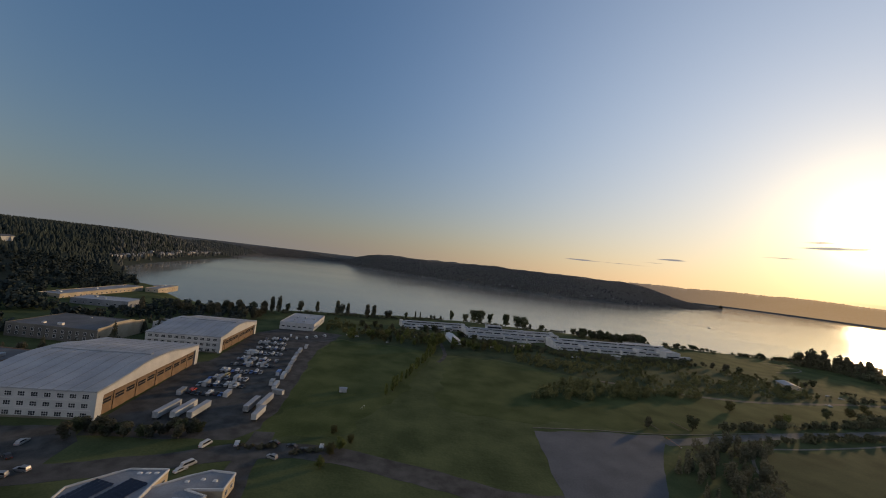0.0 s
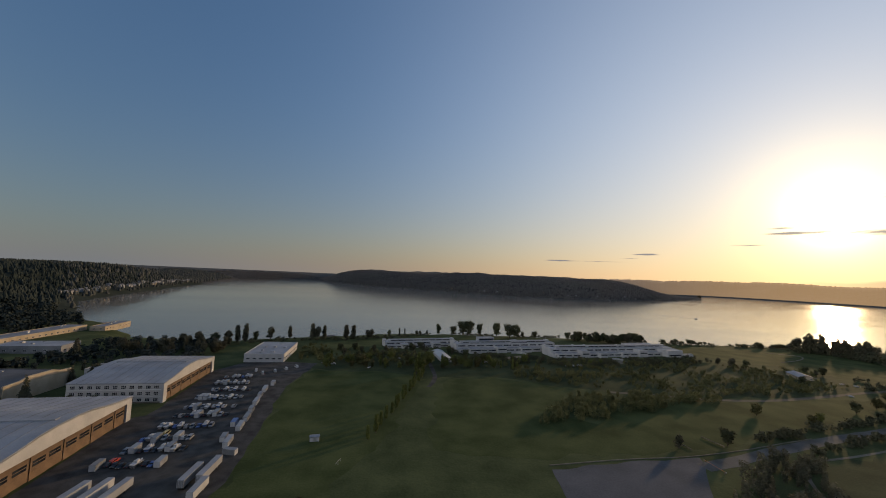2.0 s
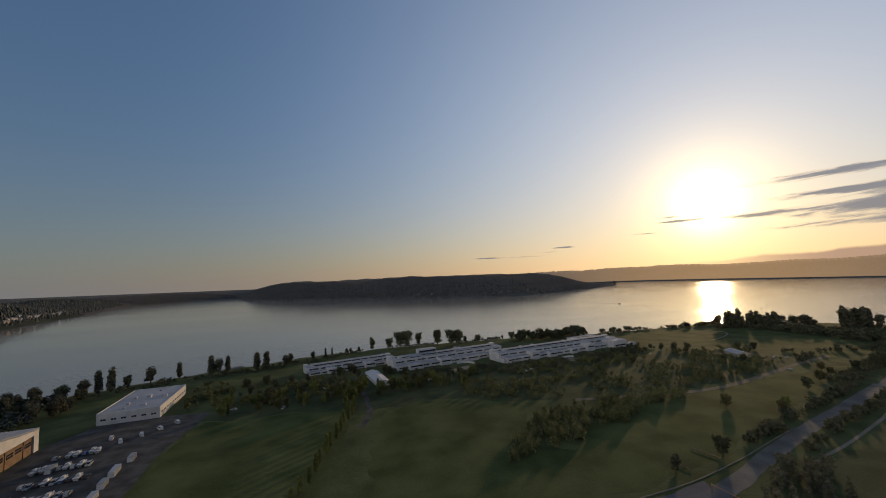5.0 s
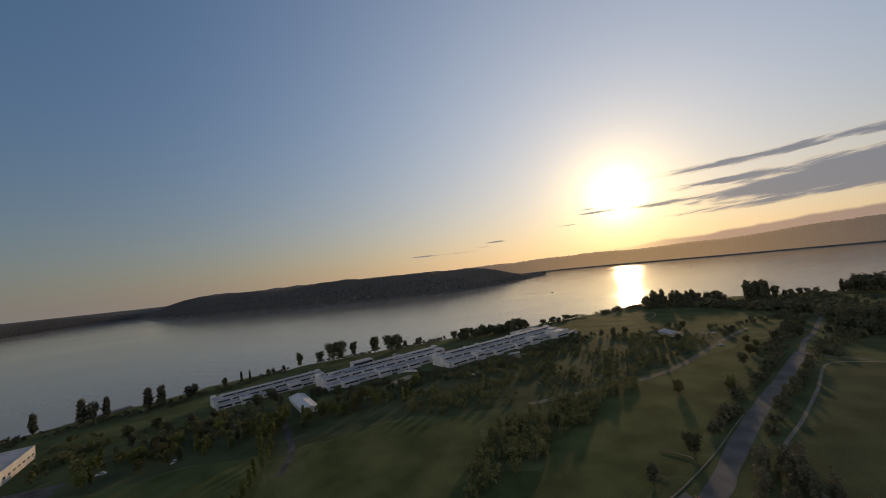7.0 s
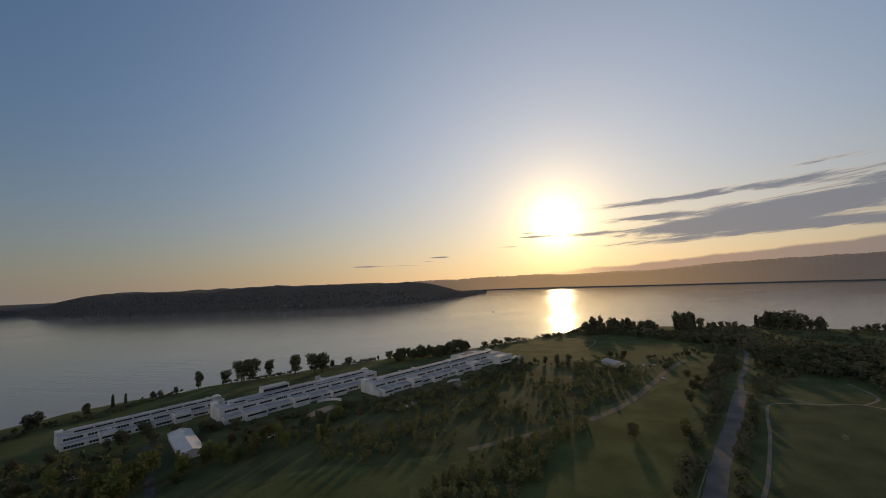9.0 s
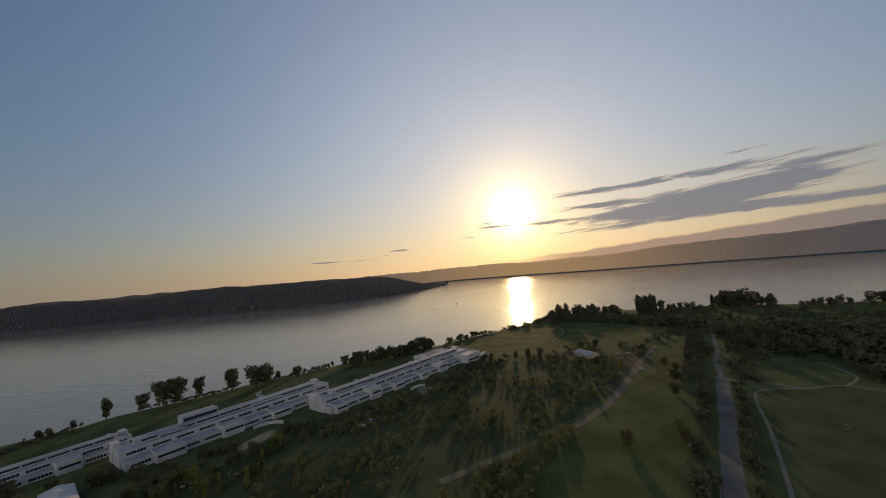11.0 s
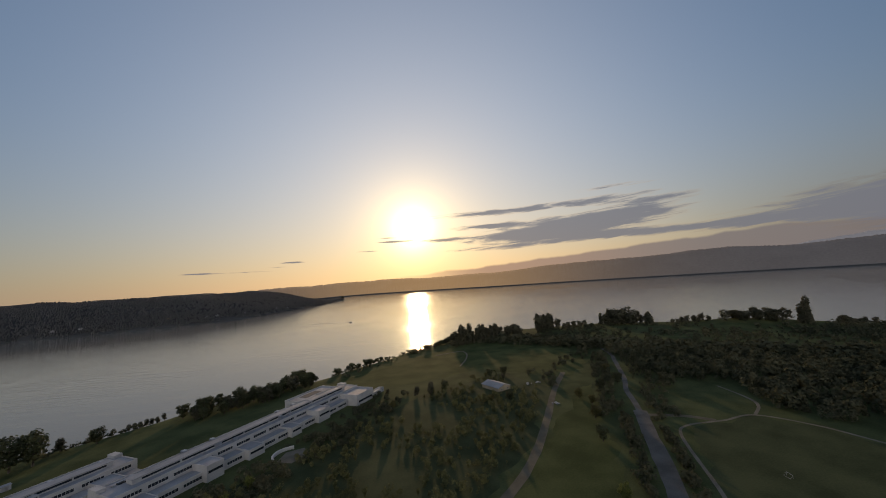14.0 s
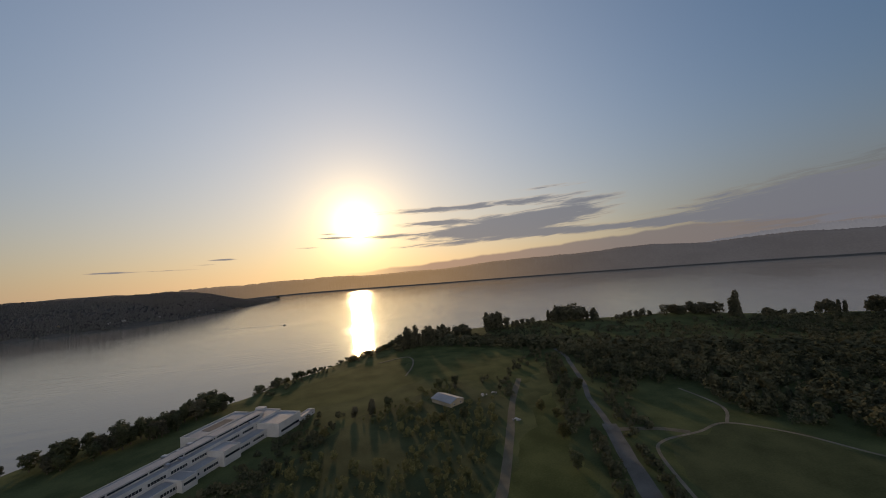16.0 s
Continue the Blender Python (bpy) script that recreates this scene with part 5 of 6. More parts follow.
for x, y, k in ((-87, 386, 0), (-78, 383, 0), (-54, 391, 1), (-20, 413, 0), (-44, 374, 0), (66, 408, 0), (69, 409, 1), (50, 403, 2), (148, 402, 7), (151, 403, 2), (154, 404, 0), (157, 404.5, 2), (160, 405.5, 1), (163, 406.5, 2)):
    park(k, x, y, rr.uniform(0, 180))


def field_hut():
    t = thing("field_hut", -50.5, 229, 0.06, 12, "small white storage hut on the playing field", "hut")
    part("wall", Solid().box(-2.2, -1.3, 0, 2.2, 1.3, 2.3), WHITE_WALL, t)
    part("roof", Solid().along_x([(-1.5, 2.3), (1.5, 2.3), (1.5, 2.4), (0, 2.9), (-1.5, 2.4)], -2.4, 2.4), WHITE_ROOF, t)
    part("door", Solid().box(-0.5, -1.36, 0, 0.5, -1.302, 1.95), METAL, t)


field_hut()


def goal(x, y, rz):
    t = thing("goal_frame", x, y, 0.05, rz, "white metal goal frame on the meadow", "goal")
    for s in (-1.5, 1.5):
        part("post", Solid().tube((s, 0, 0), (s, 0, 1.4), 0.05, 0.05), TRIM, t)
        part("brace", Solid().tube((s, 0, 1.4), (s, 1.2, 0), 0.04, 0.04), TRIM, t)
    part("crossbar", Solid().tube((-1.55, 0, 1.4), (1.55, 0, 1.4), 0.06, 0.06), TRIM, t)
    part("ground_bar", Solid().tube((-1.5, 1.2, 0.05), (1.5, 1.2, 0.05), 0.04, 0.04), TRIM, t)


goal(310, 214, 35)
goal(-33.5, 207.7, 80)


def barrier():
    t = thing("barrier", 141, 208.5, 0.12, 95, "orange and tan pole barrier across a park road", "barrier")
    for s in (-5.6, 5.6):
        part("post", Solid().box(s - 0.15, -0.15, -0.3, s + 0.15, 0.15, 1.2), WOOD, t)
    part("arm", Solid().tube((-5.9, 0, 1.05), (5.6, 0, 1.0), 0.1, 0.07), PAINT["orange"], t)
    part("counterweight", Solid().box(-6.5, -0.2, 0.85, -5.9, 0.2, 1.25), METAL, t)


barrier()


def log_rail(x0, y0, x1, y1):
    ln = math.hypot(x1 - x0, y1 - y0)
    t = thing("log_rail", (x0 + x1) / 2, (y0 + y1) / 2, 0.05, math.degrees(math.atan2(y1 - y0, x1 - x0)), "low weathered log rail at the edge of a lawn", "rail", "log rails beside the road")
    part("log", Solid().tube((-ln / 2, 0, 0.55), (ln / 2, 0.1, 0.52), 0.2, 0.17, 9), WOOD, t)
    for k in range(4):
        s = -ln / 2 + 0.4 + (ln - 0.8) * k / 3
        part("post", Solid().box(s - 0.14, -0.14, -0.3, s + 0.14, 0.14, 0.4), WOOD, t)


log_rail(161, 242, 164.5, 230)
log_rail(142, 234, 143.3, 226)


def stone_pile(x, y, n, seed, label):
    """A heap of pale broken stones, each with its own facets."""
    t = thing("stone_pile", x, y, 0.05, 0, label, "stone pile")
    q = random.Random(seed)
    for k in range(n):
        a, d = q.uniform(0, 6.28), 2.6 * math.sqrt(q.random())
        r, z = q.uniform(0.35, 0.8), max(0.0, 0.9 - d * 0.35) * q.random()
        ring = [(r * q.uniform(0.7, 1.1) * math.cos(j * 1.047), r * q.uniform(0.7, 1.1) * math.sin(j * 1.047)) for j in range(6)]
        s = part("stone", Solid().prism(ring, -0.15, r * 0.8, [(px * q.uniform(0.4, 0.75), py * q.uniform(0.4, 0.75)) for px, py in ring]), WHITE_WALL if k % 3 else GREY_ROOF, t)
        s.location = (d * math.cos(a), d * math.sin(a), z)


stone_pile(357.5, 328.3, 16, 71, "heap of pale broken stones beside an earth track")
stone_pile(394, 364, 9, 72, "loose pale stones on bare ground near a shed")
stone_pile(402, 358, 9, 73, "scattered grey and pale stones on rough ground")


def shore_hut():
    t = thing("shore_hut", 124.4, 533.8, float(height(124.4, 533.8)), 14, "small white hut on the grass near the lake", "hut")
    part("wall", Solid().box(-1.8, -1.5, -0.5, 1.8, 1.5, 2.4), WHITE_WALL, t)
    part("roof", Solid().along_x([(-1.8, 2.4), (1.8, 2.4), (1.8, 2.55), (0, 3.1), (-1.8, 2.55)], -2.0, 2.0), WHITE_ROOF, t)
    part("door", Solid().box(-0.45, -1.56, 0, 0.45, -1.502, 1.95), METAL, t)


shore_hut()


def motor_boat():
    t = thing("motor_boat", 790, 1060, WATER_Z - 0.35, -153, "small dark motor boat out on the lake", "boat")
    hull = [(-1.4, -4), (1.4, -4), (1.45, 1), (0.8, 3.4), (0, 4.6), (-0.8, 3.4), (-1.45, 1)]
    part("hull", Solid().prism([(px * 0.6, py * 0.9) for px, py in hull], 0, 1.5, hull), PAINT["grey"], t)
    part("cabin", Solid().prism([(-1, -1.5), (1, -1.5), (0.7, 1.6), (-0.7, 1.6)], 1.5, 3.0, [(-0.85, -1.3), (0.85, -1.3), (0.55, 0.9), (-0.55, 0.9)]), PAINT["white"], t)


motor_boat()
FOAM = material("wake_foam", (0.14, 0.145, 0.15), (0.30, 0.30, 0.30), 2.0, 0.6)
wake = Solid()
for side in (-1, 1):
    n = 26
    v = []
    for k in range(n + 1):
        f = k / n
        cx, cy = 788 - 74 * f + side * (0.6 + 5.5 * f), 1064 + 150 * f
        w = 0.5 + 0.9 * f
        v += [(cx - w, cy, WATER_Z - 0.05), (cx, cy, WATER_Z + 0.22 * (1 - 0.6 * f)), (cx + w, cy, WATER_Z - 0.05)]
    wake.add(v, [(3 * k + i, 3 * k + 3 + i, 3 * k + 4 + i, 3 * k + 1 + i) for k in range(n) for i in (0, 1)])
tagged(new("wake", wake.mesh("wake", FOAM)), "low spreading ripples behind a boat", "wake", kind="structure")

# ---------------------------------------------------------------- trees
def leaf_cloud(rng, lobes, count, size):
    """Small bent leaf clumps strewn through round lobes (x, y, z, radius, height); quads as arrays."""
    lobes = np.array(lobes, float)
    weight = lobes[:, 3] ** 2 * lobes[:, 4]
    pick = rng.choice(len(lobes), count, p=weight / weight.sum())
    d = rng.normal(size=(count, 3))
    d /= np.linalg.norm(d, axis=1)[:, None]
    r = rng.uniform(0.35, 1.0, count) ** 0.5
    r *= rng.uniform(0.8, 1.12, count)
    c = lobes[pick, :3] + d * r[:, None] * np.stack([lobes[pick, 3], lobes[pick, 3], lobes[pick, 4]], -1)
    face = d + 0.5 * rng.normal(size=(count, 3)) + np.array([0, 0, 0.35])
    u = np.cross(face, rng.normal(size=(count, 3)))
    u /= np.linalg.norm(u, axis=1)[:, None] + 1e-6
    v = np.cross(u, face)
    v /= np.linalg.norm(v, axis=1)[:, None] + 1e-6
    s = size * rng.uniform(0.55, 1.35, (count, 1))
    quad = np.stack([c - u * s - v * s * 0.45, c + u * s * 0.6 - v * s, c + u * s + v * s * 0.5, c - u * s * 0.5 + v * s], 1)
    quad[:, 2] += d * s * 0.35
    return quad.reshape(-1, 3), np.arange(count * 4).reshape(-1, 4)


def tree_lobes(kind, rng):
    """Trees of unit height."""
    if kind == "poplar":
        return [(rng.uniform(-0.02, 0.02), rng.uniform(-0.02, 0.02), z, 0.09 + 0.05 * math.sin(z * 3.0) * (1.1 - z), 0.14) for z in np.linspace(0.2, 0.93, 7)]
    if kind == "conifer":
        return [(0, 0, z, 0.2 * (1.04 - z) + 0.015, 0.09) for z in np.linspace(0.14, 0.96, 9)]
    if kind == "shrub":
        return [(rng.uniform(-0.4, 0.4), rng.uniform(-0.4, 0.4), rng.uniform(0.3, 0.65), rng.uniform(0.25, 0.4), rng.uniform(0.25, 0.36)) for _ in range(5)]
    tall = kind == "oval"
    lobes = [(0, 0, 0.62, 0.2 if tall else 0.3, 0.30), (0, 0, 0.3, 0.14 if tall else 0.22, 0.18)]
    for k in range(7 if tall else 9):
        a, z = rng.uniform(0, 6.28), rng.uniform(0.2, 0.88)
        q = (0.16 if tall else 0.28) * math.sin(min(1.0, 1.15 - z * 0.75) * 1.6)
        lobes.append((q * math.cos(a), q * math.sin(a), z, rng.uniform(0.09, 0.16), rng.uniform(0.08, 0.14)))
    return lobes


def tree_template(kind, seed, leaf, label, count=420, category="tree"):
    rng = np.random.RandomState(seed)
    t = thing("tree" if kind != "shrub" else "shrub", 0, 0, 0, 0, label, category)
    lobes = tree_lobes(kind, rng)
    if kind != "shrub":
        trunk = Solid().tube((0, 0, -0.05), (0.01, 0, 0.3), 0.026, 0.019, 8).tube((0.01, 0, 0.3), (0, 0.01, 0.8), 0.019, 0.006, 8)
        part("trunk", trunk, BARK, t)
        limbs = Solid()
        for x, y, z, r, h in lobes[1:]:
            limbs.tube((0.005, 0, max(0.12, z - 0.2)), (x * 0.9, y * 0.9, z), 0.009, 0.003, 5)
        part("limb", limbs, BARK, t)
    v, f = leaf_cloud(rng, lobes, int(count * 2.3), 0.027 if kind != "shrub" else 0.10)
    part("crown", array_mesh("crown", v, f, leaf), None, t)
    return t


SHORE = "trees along the near shore"
KINDS = {}
for n, (kind, seed, leaf, label, count) in enumerate((
        ("oval", 1, LEAF[0], "tall leafy green tree with an uneven crown", 460), ("oval", 2, LEAF[2], "tall dark leafy tree with gaps in its crown", 460),
        ("round", 3, LEAF[0], "broad round green tree beside the lake", 560), ("round", 4, LEAF[1], "yellow green leafy tree in the park", 520),
        ("round", 5, LEAF[3], "brownish green spreading tree in the park", 480), ("poplar", 6, LEAF[2], "narrow upright poplar with dark leaves", 380),
        ("poplar", 7, LEAF[1], "narrow yellow green poplar beside a lane", 380), ("conifer", 8, LEAF[2], "dark pointed conifer with drooping branches", 420))):
    KINDS[n] = [tree_template(kind, seed, leaf, label, count), False]
rt = random.Random(12)


def plant(kind, x, y, h, wide=1.0, group=""):
    """Sets one tree of that kind; the first use takes the original."""
    if group == SHORE:
        h, wide = h * 1.22, wide * 1.12
    m = pose(x, y, float(height(x, y)) - 0.1, 0, 0, rt.uniform(0, 360)) @ Matrix.Diagonal((h * wide, h * wide, h, 1))
    src, used = KINDS[kind]
    if not used:
        KINDS[kind][1] = True
        ob = src
        ob.matrix_basis = m
    else:
        s = src.scale.copy()
        src.scale = (1, 1, 1)
        ob = copy_thing(src, m)
        ob.matrix_basis = m
        src.scale = s
    return tagged(ob, group=group)


# along the near shore
for k, x, y, h, w in ((5, -93, 512, 14, 1.5), (5, -84, 512, 14, 1.5), (1, -68, 525, 10, 1), (1, -63, 525, 11, 1), (0, -41, 536, 9, 1), (5, -28, 546, 9, 0.8), (5, -21, 551, 8, 0.8), (1, -5, 561, 6, 1.2),
                      (1, 0, 561, 6, 1.2), (1, 10, 575, 6, 1), (0, 27, 588, 15, 0.8), (2, 49, 586, 12, 1), (2, 62, 577, 18, 1), (2, 70, 574, 19, 1), (0, 87, 578, 15, 1), (0, 110, 569, 18, 1.2), (2, 128, 563, 18, 1.1),
                      (2, 137, 562, 17, 1), (1, 150, 575, 8, 1), (2, 166, 569, 9, 1.2), (1, -215, 468, 12, 1.2), (5, -206, 470, 15, 1.2), (5, -199, 474, 16, 1.2), (1, -178, 492, 14, 1), (5, -160, 505, 12, 1.3), (2, -225, 460, 10, 1.3),
                      (5, -133, 506, 15, 1.3), (1, -127, 508, 14, 1), (5, -120, 512, 13, 1.2), (1, -240, 455, 12, 1.2), (1, -252, 448, 11, 1.2), (0, -190, 480, 10, 1.2), (7, -300, 380, 14, 1), (7, -292, 372, 15, 1), (7, -228, 268, 14, 0.9),
                      (1, -262, 395, 12, 1.2), (1, -275, 402, 11, 1.3), (1, -285, 410, 12, 1.2)):
    plant(k, x, y, h, w, SHORE)
for k in range(7):
    plant(1, 186 + k * 3.6, 585 + rt.uniform(-2, 2), 5, 1.1, SHORE)
for k in range(46):
    f = k / 45
    plant(rt.choice((0, 2, 2, 1)), 216 + 100 * f + rt.uniform(-4, 4), 562 - 8 * math.sin(f * 3) + rt.uniform(-12, 10), rt.uniform(7, 13), 1.1, SHORE)
for k, x, y, h, w in ((2, 321, 566, 8.5, 1.2), (2, 330, 566, 5, 1.2), (2, 355, 564, 7.5, 1.35), (1, 369, 563, 6, 1.5), (2, 374, 562, 6.5, 1.3), (4, 382, 561, 4.5, 1.5), (2, 392, 559, 7, 1.4), (2, 399, 560, 6, 1.4), (4, 413, 563, 4, 1.5),
                      (2, 419, 563, 4.5, 1.3), (4, 461, 552, 3.5, 1.8), (2, 466, 551, 4, 1.7), (4, 472, 550, 3, 1.6), (2, 490, 549, 7.5, 1.5), (2, 495, 550, 5, 1.5), (1, 506, 549, 4, 1.6), (2, 512, 549, 5.5, 1.5), (4, 518, 550, 6, 1.5),
                      (2, 525, 550, 6.5, 1.4), (2, 532, 551, 5, 1.5), (1, 538, 552, 7, 1.3), (2, 545, 553, 6, 1.4), (2, 553, 556, 7, 1.3), (1, 560, 558, 6, 1.3)):
    plant(k, x, y, h, w, SHORE)
# tall trees of the eastern point
POINT = []
for x0, y0, x1, y1, n, lo, hi, kinds in ((528, 524, 600, 500, 28, 19, 25, (5, 1, 5, 5)), (600, 498, 640, 478, 10, 14, 20, (0, 2)), (662, 458, 690, 440, 10, 24, 29, (5, 0)), (700, 432, 735, 405, 8, 8, 13, (1, 2)), (751, 391, 752, 390, 1, 24, 26, (5,)),
                                         (753, 382, 762, 335, 15, 24, 30, (0, 1, 2)), (764, 328, 766, 318, 4, 19, 24, (0, 1)), (768, 285, 772, 235, 9, 10, 15, (1, 2)), (770, 218, 766, 160, 15, 16, 22, (2, 2, 1)), (764, 141, 767, 132, 5, 24, 30, (7, 5)),
                                         (775, 110, 790, 70, 9, 8, 13, (1, 2)), (796, 42, 804, 14, 7, 19, 24, (5, 5, 0)), (808, -10, 810, -30, 8, 18, 24, (0, 2)), (809, -65, 805, -125, 9, 14, 18, (5, 5, 0)), (800, -150, 770, -260, 16, 14, 20, (5, 0))):
    for k in range(n):
        f = (k + rt.uniform(0, 0.8)) / n
        POINT.append((rt.choice(kinds), x0 + (x1 - x0) * f + rt.uniform(-7, 7), y0 + (y1 - y0) * f + rt.uniform(-5, 5), rt.uniform(lo, hi) * rt.uniform(0.68, 1.16)))
for x, y, h in ((2085, 2690, 20), (2100, 2720, 26), (2070, 2660, 16), (2118, 2750, 24), (2050, 2640, 14), (2130, 2775, 18), (2010, 2610, 12)):
    POINT.append((0, x, y, h))
# poplars along the lane, and trees about the park
for k in range(15):
    f = k / 14
    plant(6, -24 + 28 * f + rt.uniform(-1, 1), 232 + 122 * f + rt.uniform(-1, 1), rt.uniform(7, 10), 1.2, "poplars beside the lane")
PARK = "trees about the park"
for k, x, y, h in ((3, 2, 372, 13), (3, 6, 384, 14), (3, 10, 396, 13), (6, -2, 362, 12), (6, 0, 378, 14), (3, 40, 392, 10), (3, 48, 386, 9), (4, 56, 394, 9), (3, 34, 400, 9), (1, 8, 440, 9), (1, 4, 452, 10), (1, -6, 448, 9), (1, 36, 440, 9), (1, -14, 446, 8), (2, -9, 450, 10), (2, 1, 460, 10), (1, 12, 416, 9), (2, 32, 441, 10), (2, 49, 430, 9), (2, 18, 447, 8),
                   (3, -66, 388, 9), (4, -58, 395, 8), (3, -48, 400, 9), (4, -38, 405, 8), (3, -28, 410, 9), (3, -86, 396, 8), (1, -76, 420, 9), (1, -60, 430, 9), (1, -48, 436, 10), (1, -36, 440, 9), (2, -70, 445, 9), (2, -84, 440, 9),
                   (4, 229, 279, 9), (2, 168, 232, 10), (4, 250, 262, 8), (3, 262, 268, 7), (1, 138, 228, 8), (4, 375, 317, 8), (2, 311, 287, 9), (4, 341, 298, 9), (2, 420, 300, 10), (4, 452, 315, 9), (1, 480, 322, 9), (4, 366, 306, 7), (2, 398, 308, 9),
                   (1, 330, 432, 9), (1, 338, 424, 10), (1, 346, 430, 9), (2, 352, 420, 9), (4, 300, 430, 7), (3, 190, 418, 6), (3, 176, 412, 6), (2, 410, 395, 9), (2, 402, 405, 8), (1, 395, 388, 7), (2, 350, 360, 8), (4, 340, 370, 7)):
    plant(k, x, y, h, 1.15, PARK)
for k in range(54):
    x = rt.uniform(-92, 110)
    y = 368 + 34 * rt.random() + (12 if x > 40 else 0)
    if abs(x - 10) > 7 or y < 360:
        plant(rt.choice((3, 3, 6, 4, 4, 0)), x, y, rt.uniform(5, 11), 1.0, PARK)
for k in range(24):
    plant(rt.choice((1, 5, 1)), -262 + rt.uniform(0, 66), 392 + rt.uniform(0, 70), rt.uniform(8, 15), 1.1, PARK)
for k in range(22):
    f = k / 21
    plant(rt.choice((1, 1, 2)), -140 + 46 * f + rt.uniform(-2, 2), 150 + 12 * f + rt.uniform(-4, 3), rt.uniform(5, 8), 1.3, "dark trees beside the yard")
for k in range(30):
    POINT.append((rt.choice((1, 2, 7)), -205 - rt.uniform(0, 120), rt.choice((112, 232, 336, 242)) + rt.uniform(-8, 8), rt.uniform(6, 11)))


for k, x, y, h in ((3, -38, 147, 5), (4, -36.7, 156.6, 6), (3, -34, 162, 6), (4, -40.7, 175, 5), (4, -31, 168, 5), (7, -222, 250, 10), (1, -210, 258, 8), (1, -198, 262, 9), (2, -188, 264, 8), (1, -220, 262, 9), (2, -168, 262, 7), (1, -215, 344, 9), (7, -236, 306, 13), (7, -232, 316, 12)):
    plant(k, x, y, h, 1.1, PARK)


# ---------------------------------------------------------------- woods and scrub as massed growth
def in_polygon(px, py, poly):
    inside = np.zeros(len(px), bool)
    for (ax, ay), (bx, by) in zip(poly, poly[1:] + poly[:1]):
        cross = (ay > py) != (by > py)
        inside ^= cross & (px < ax + (py - ay) * (bx - ax) / ((by - ay) if by != ay else 1e-9))
    return inside


def strew(poly, spacing, rng, holes=(), thin=0.0, reach=0):
    xs, ys = [p[0] for p in poly], [p[1] for p in poly]
    n = int((max(xs) - min(xs)) * (max(ys) - min(ys)) / spacing ** 2)
    px, py = rng.uniform(min(xs), max(xs), n), rng.uniform(min(ys), max(ys), n)
    keep = in_polygon(px, py, poly)
    for hx, hy, hr in holes:
        keep &= np.hypot(px - hx, py - hy) > hr
    if thin:
        keep &= wave(px, py, 70, 9) > thin
    if reach:
        keep &= shore_distance(px, py) < reach
    return px[keep], py[keep]


def clear_of(points, line, reach):
    """Only the points that lie further than reach from a line."""
    px, py = points
    keep = np.ones(len(px), bool)
    for (ax, ay), (bx, by) in zip(line, line[1:]):
        f = np.clip(((px - ax) * (bx - ax) + (py - ay) * (by - ay)) / ((bx - ax) ** 2 + (by - ay) ** 2), 0, 1)
        keep &= np.hypot(px - ax - f * (bx - ax), py - ay - f * (by - ay)) > reach
    return px[keep], py[keep]


def lumpy_crown(rng):
    """An uneven pointed crown of unit height for woods too far off to show leaves."""
    n, rings = 4, ((0.0, 0.30), (0.42, 0.27), (1.03, 0.03))
    v = [(r * rng.uniform(0.75, 1.2) * math.cos(6.283 * k / n + j), r * rng.uniform(0.75, 1.2) * math.sin(6.283 * k / n + j), z + rng.uniform(-0.05, 0.05)) for j, (z, r) in enumerate(rings) for k in range(n)]
    f = [(j * n + k, j * n + (k + 1) % n, (j + 1) * n + (k + 1) % n, (j + 1) * n + k) for j in range(len(rings) - 1) for k in range(n)]
    return np.array(v), np.array(f)


def mass(name, px, py, lo, hi, kinds, count, size, leaf, label, seed, wide=1.0, category="woods", tall=None, edge=9):
    """Many small trees in one mesh."""
    rng = np.random.RandomState(seed)
    protos = [leaf_cloud(rng, tree_lobes(k, rng), count, size) if k != "crown" else lumpy_crown(rng) for k in kinds]
    keep = shore_distance(px, py) > edge
    px, py = px[keep], py[keep]
    pz = height(px, py)
    hs, turn, which = rng.uniform(lo, hi, len(px)), rng.uniform(0, 6.28, len(px)), rng.randint(0, len(protos), len(px))
    if tall is not None:
        hs = tall[keep]
    vs, fs, base = [], [], 0
    for k, (v, f) in enumerate(protos):
        idx = np.where(which == k)[0]
        if not len(idx):
            continue
        c, s, h = np.cos(turn[idx])[:, None], np.sin(turn[idx])[:, None], hs[idx][:, None]
        x = (v[None, :, 0] * c - v[None, :, 1] * s) * h * wide + px[idx][:, None]
        y = (v[None, :, 0] * s + v[None, :, 1] * c) * h * wide + py[idx][:, None]
        z = v[None, :, 2] * h + pz[idx][:, None] - 0.06 * h
        vs.append(np.stack([x, y, z], -1).reshape(-1, 3))
        fs.append((f[None] + (np.arange(len(idx)) * len(v))[:, None, None]).reshape(-1, 4) + base)
        base += len(idx) * len(v)
    tagged(new(name, array_mesh(name, np.concatenate(vs), np.concatenate(fs), leaf, "crown" in kinds)), label, category, kind="stuff")


R = np.random.RandomState(31)
TRACK = [(150, 322), (195, 315), (227, 310), (268, 311), (320, 322), (388, 340), (440, 350)]
EAST_WOODS = [(352, 40), (362, 115), (372, 160), (388, 190), (396, 206), (420, 212), (448, 232), (452, 262), (400, 268), (450, 285), (520, 312), (548, 345), (554, 420), (548, 500), (600, 490), (680, 440), (745, 380), (758, 300), (762, 100),
              (788, 0), (788, -140), (720, -330), (520, -300), (400, -150), (350, -20)]
ex, ey = strew(EAST_WOODS, 7.0, R, [(778, 195, 52), (745, 225, 26), (704, 190, 14), (640, 276, 17), (646, 300, 13), (655, 326, 15), (664, 350, 14), (728, 340, 20), (712, 305, 20), (716, 262, 12), (676, 236, 9), (690, 282, 8), (425, 226, 7), (410, 217, 6)])
low = (ex > 585) & (ey > 120)
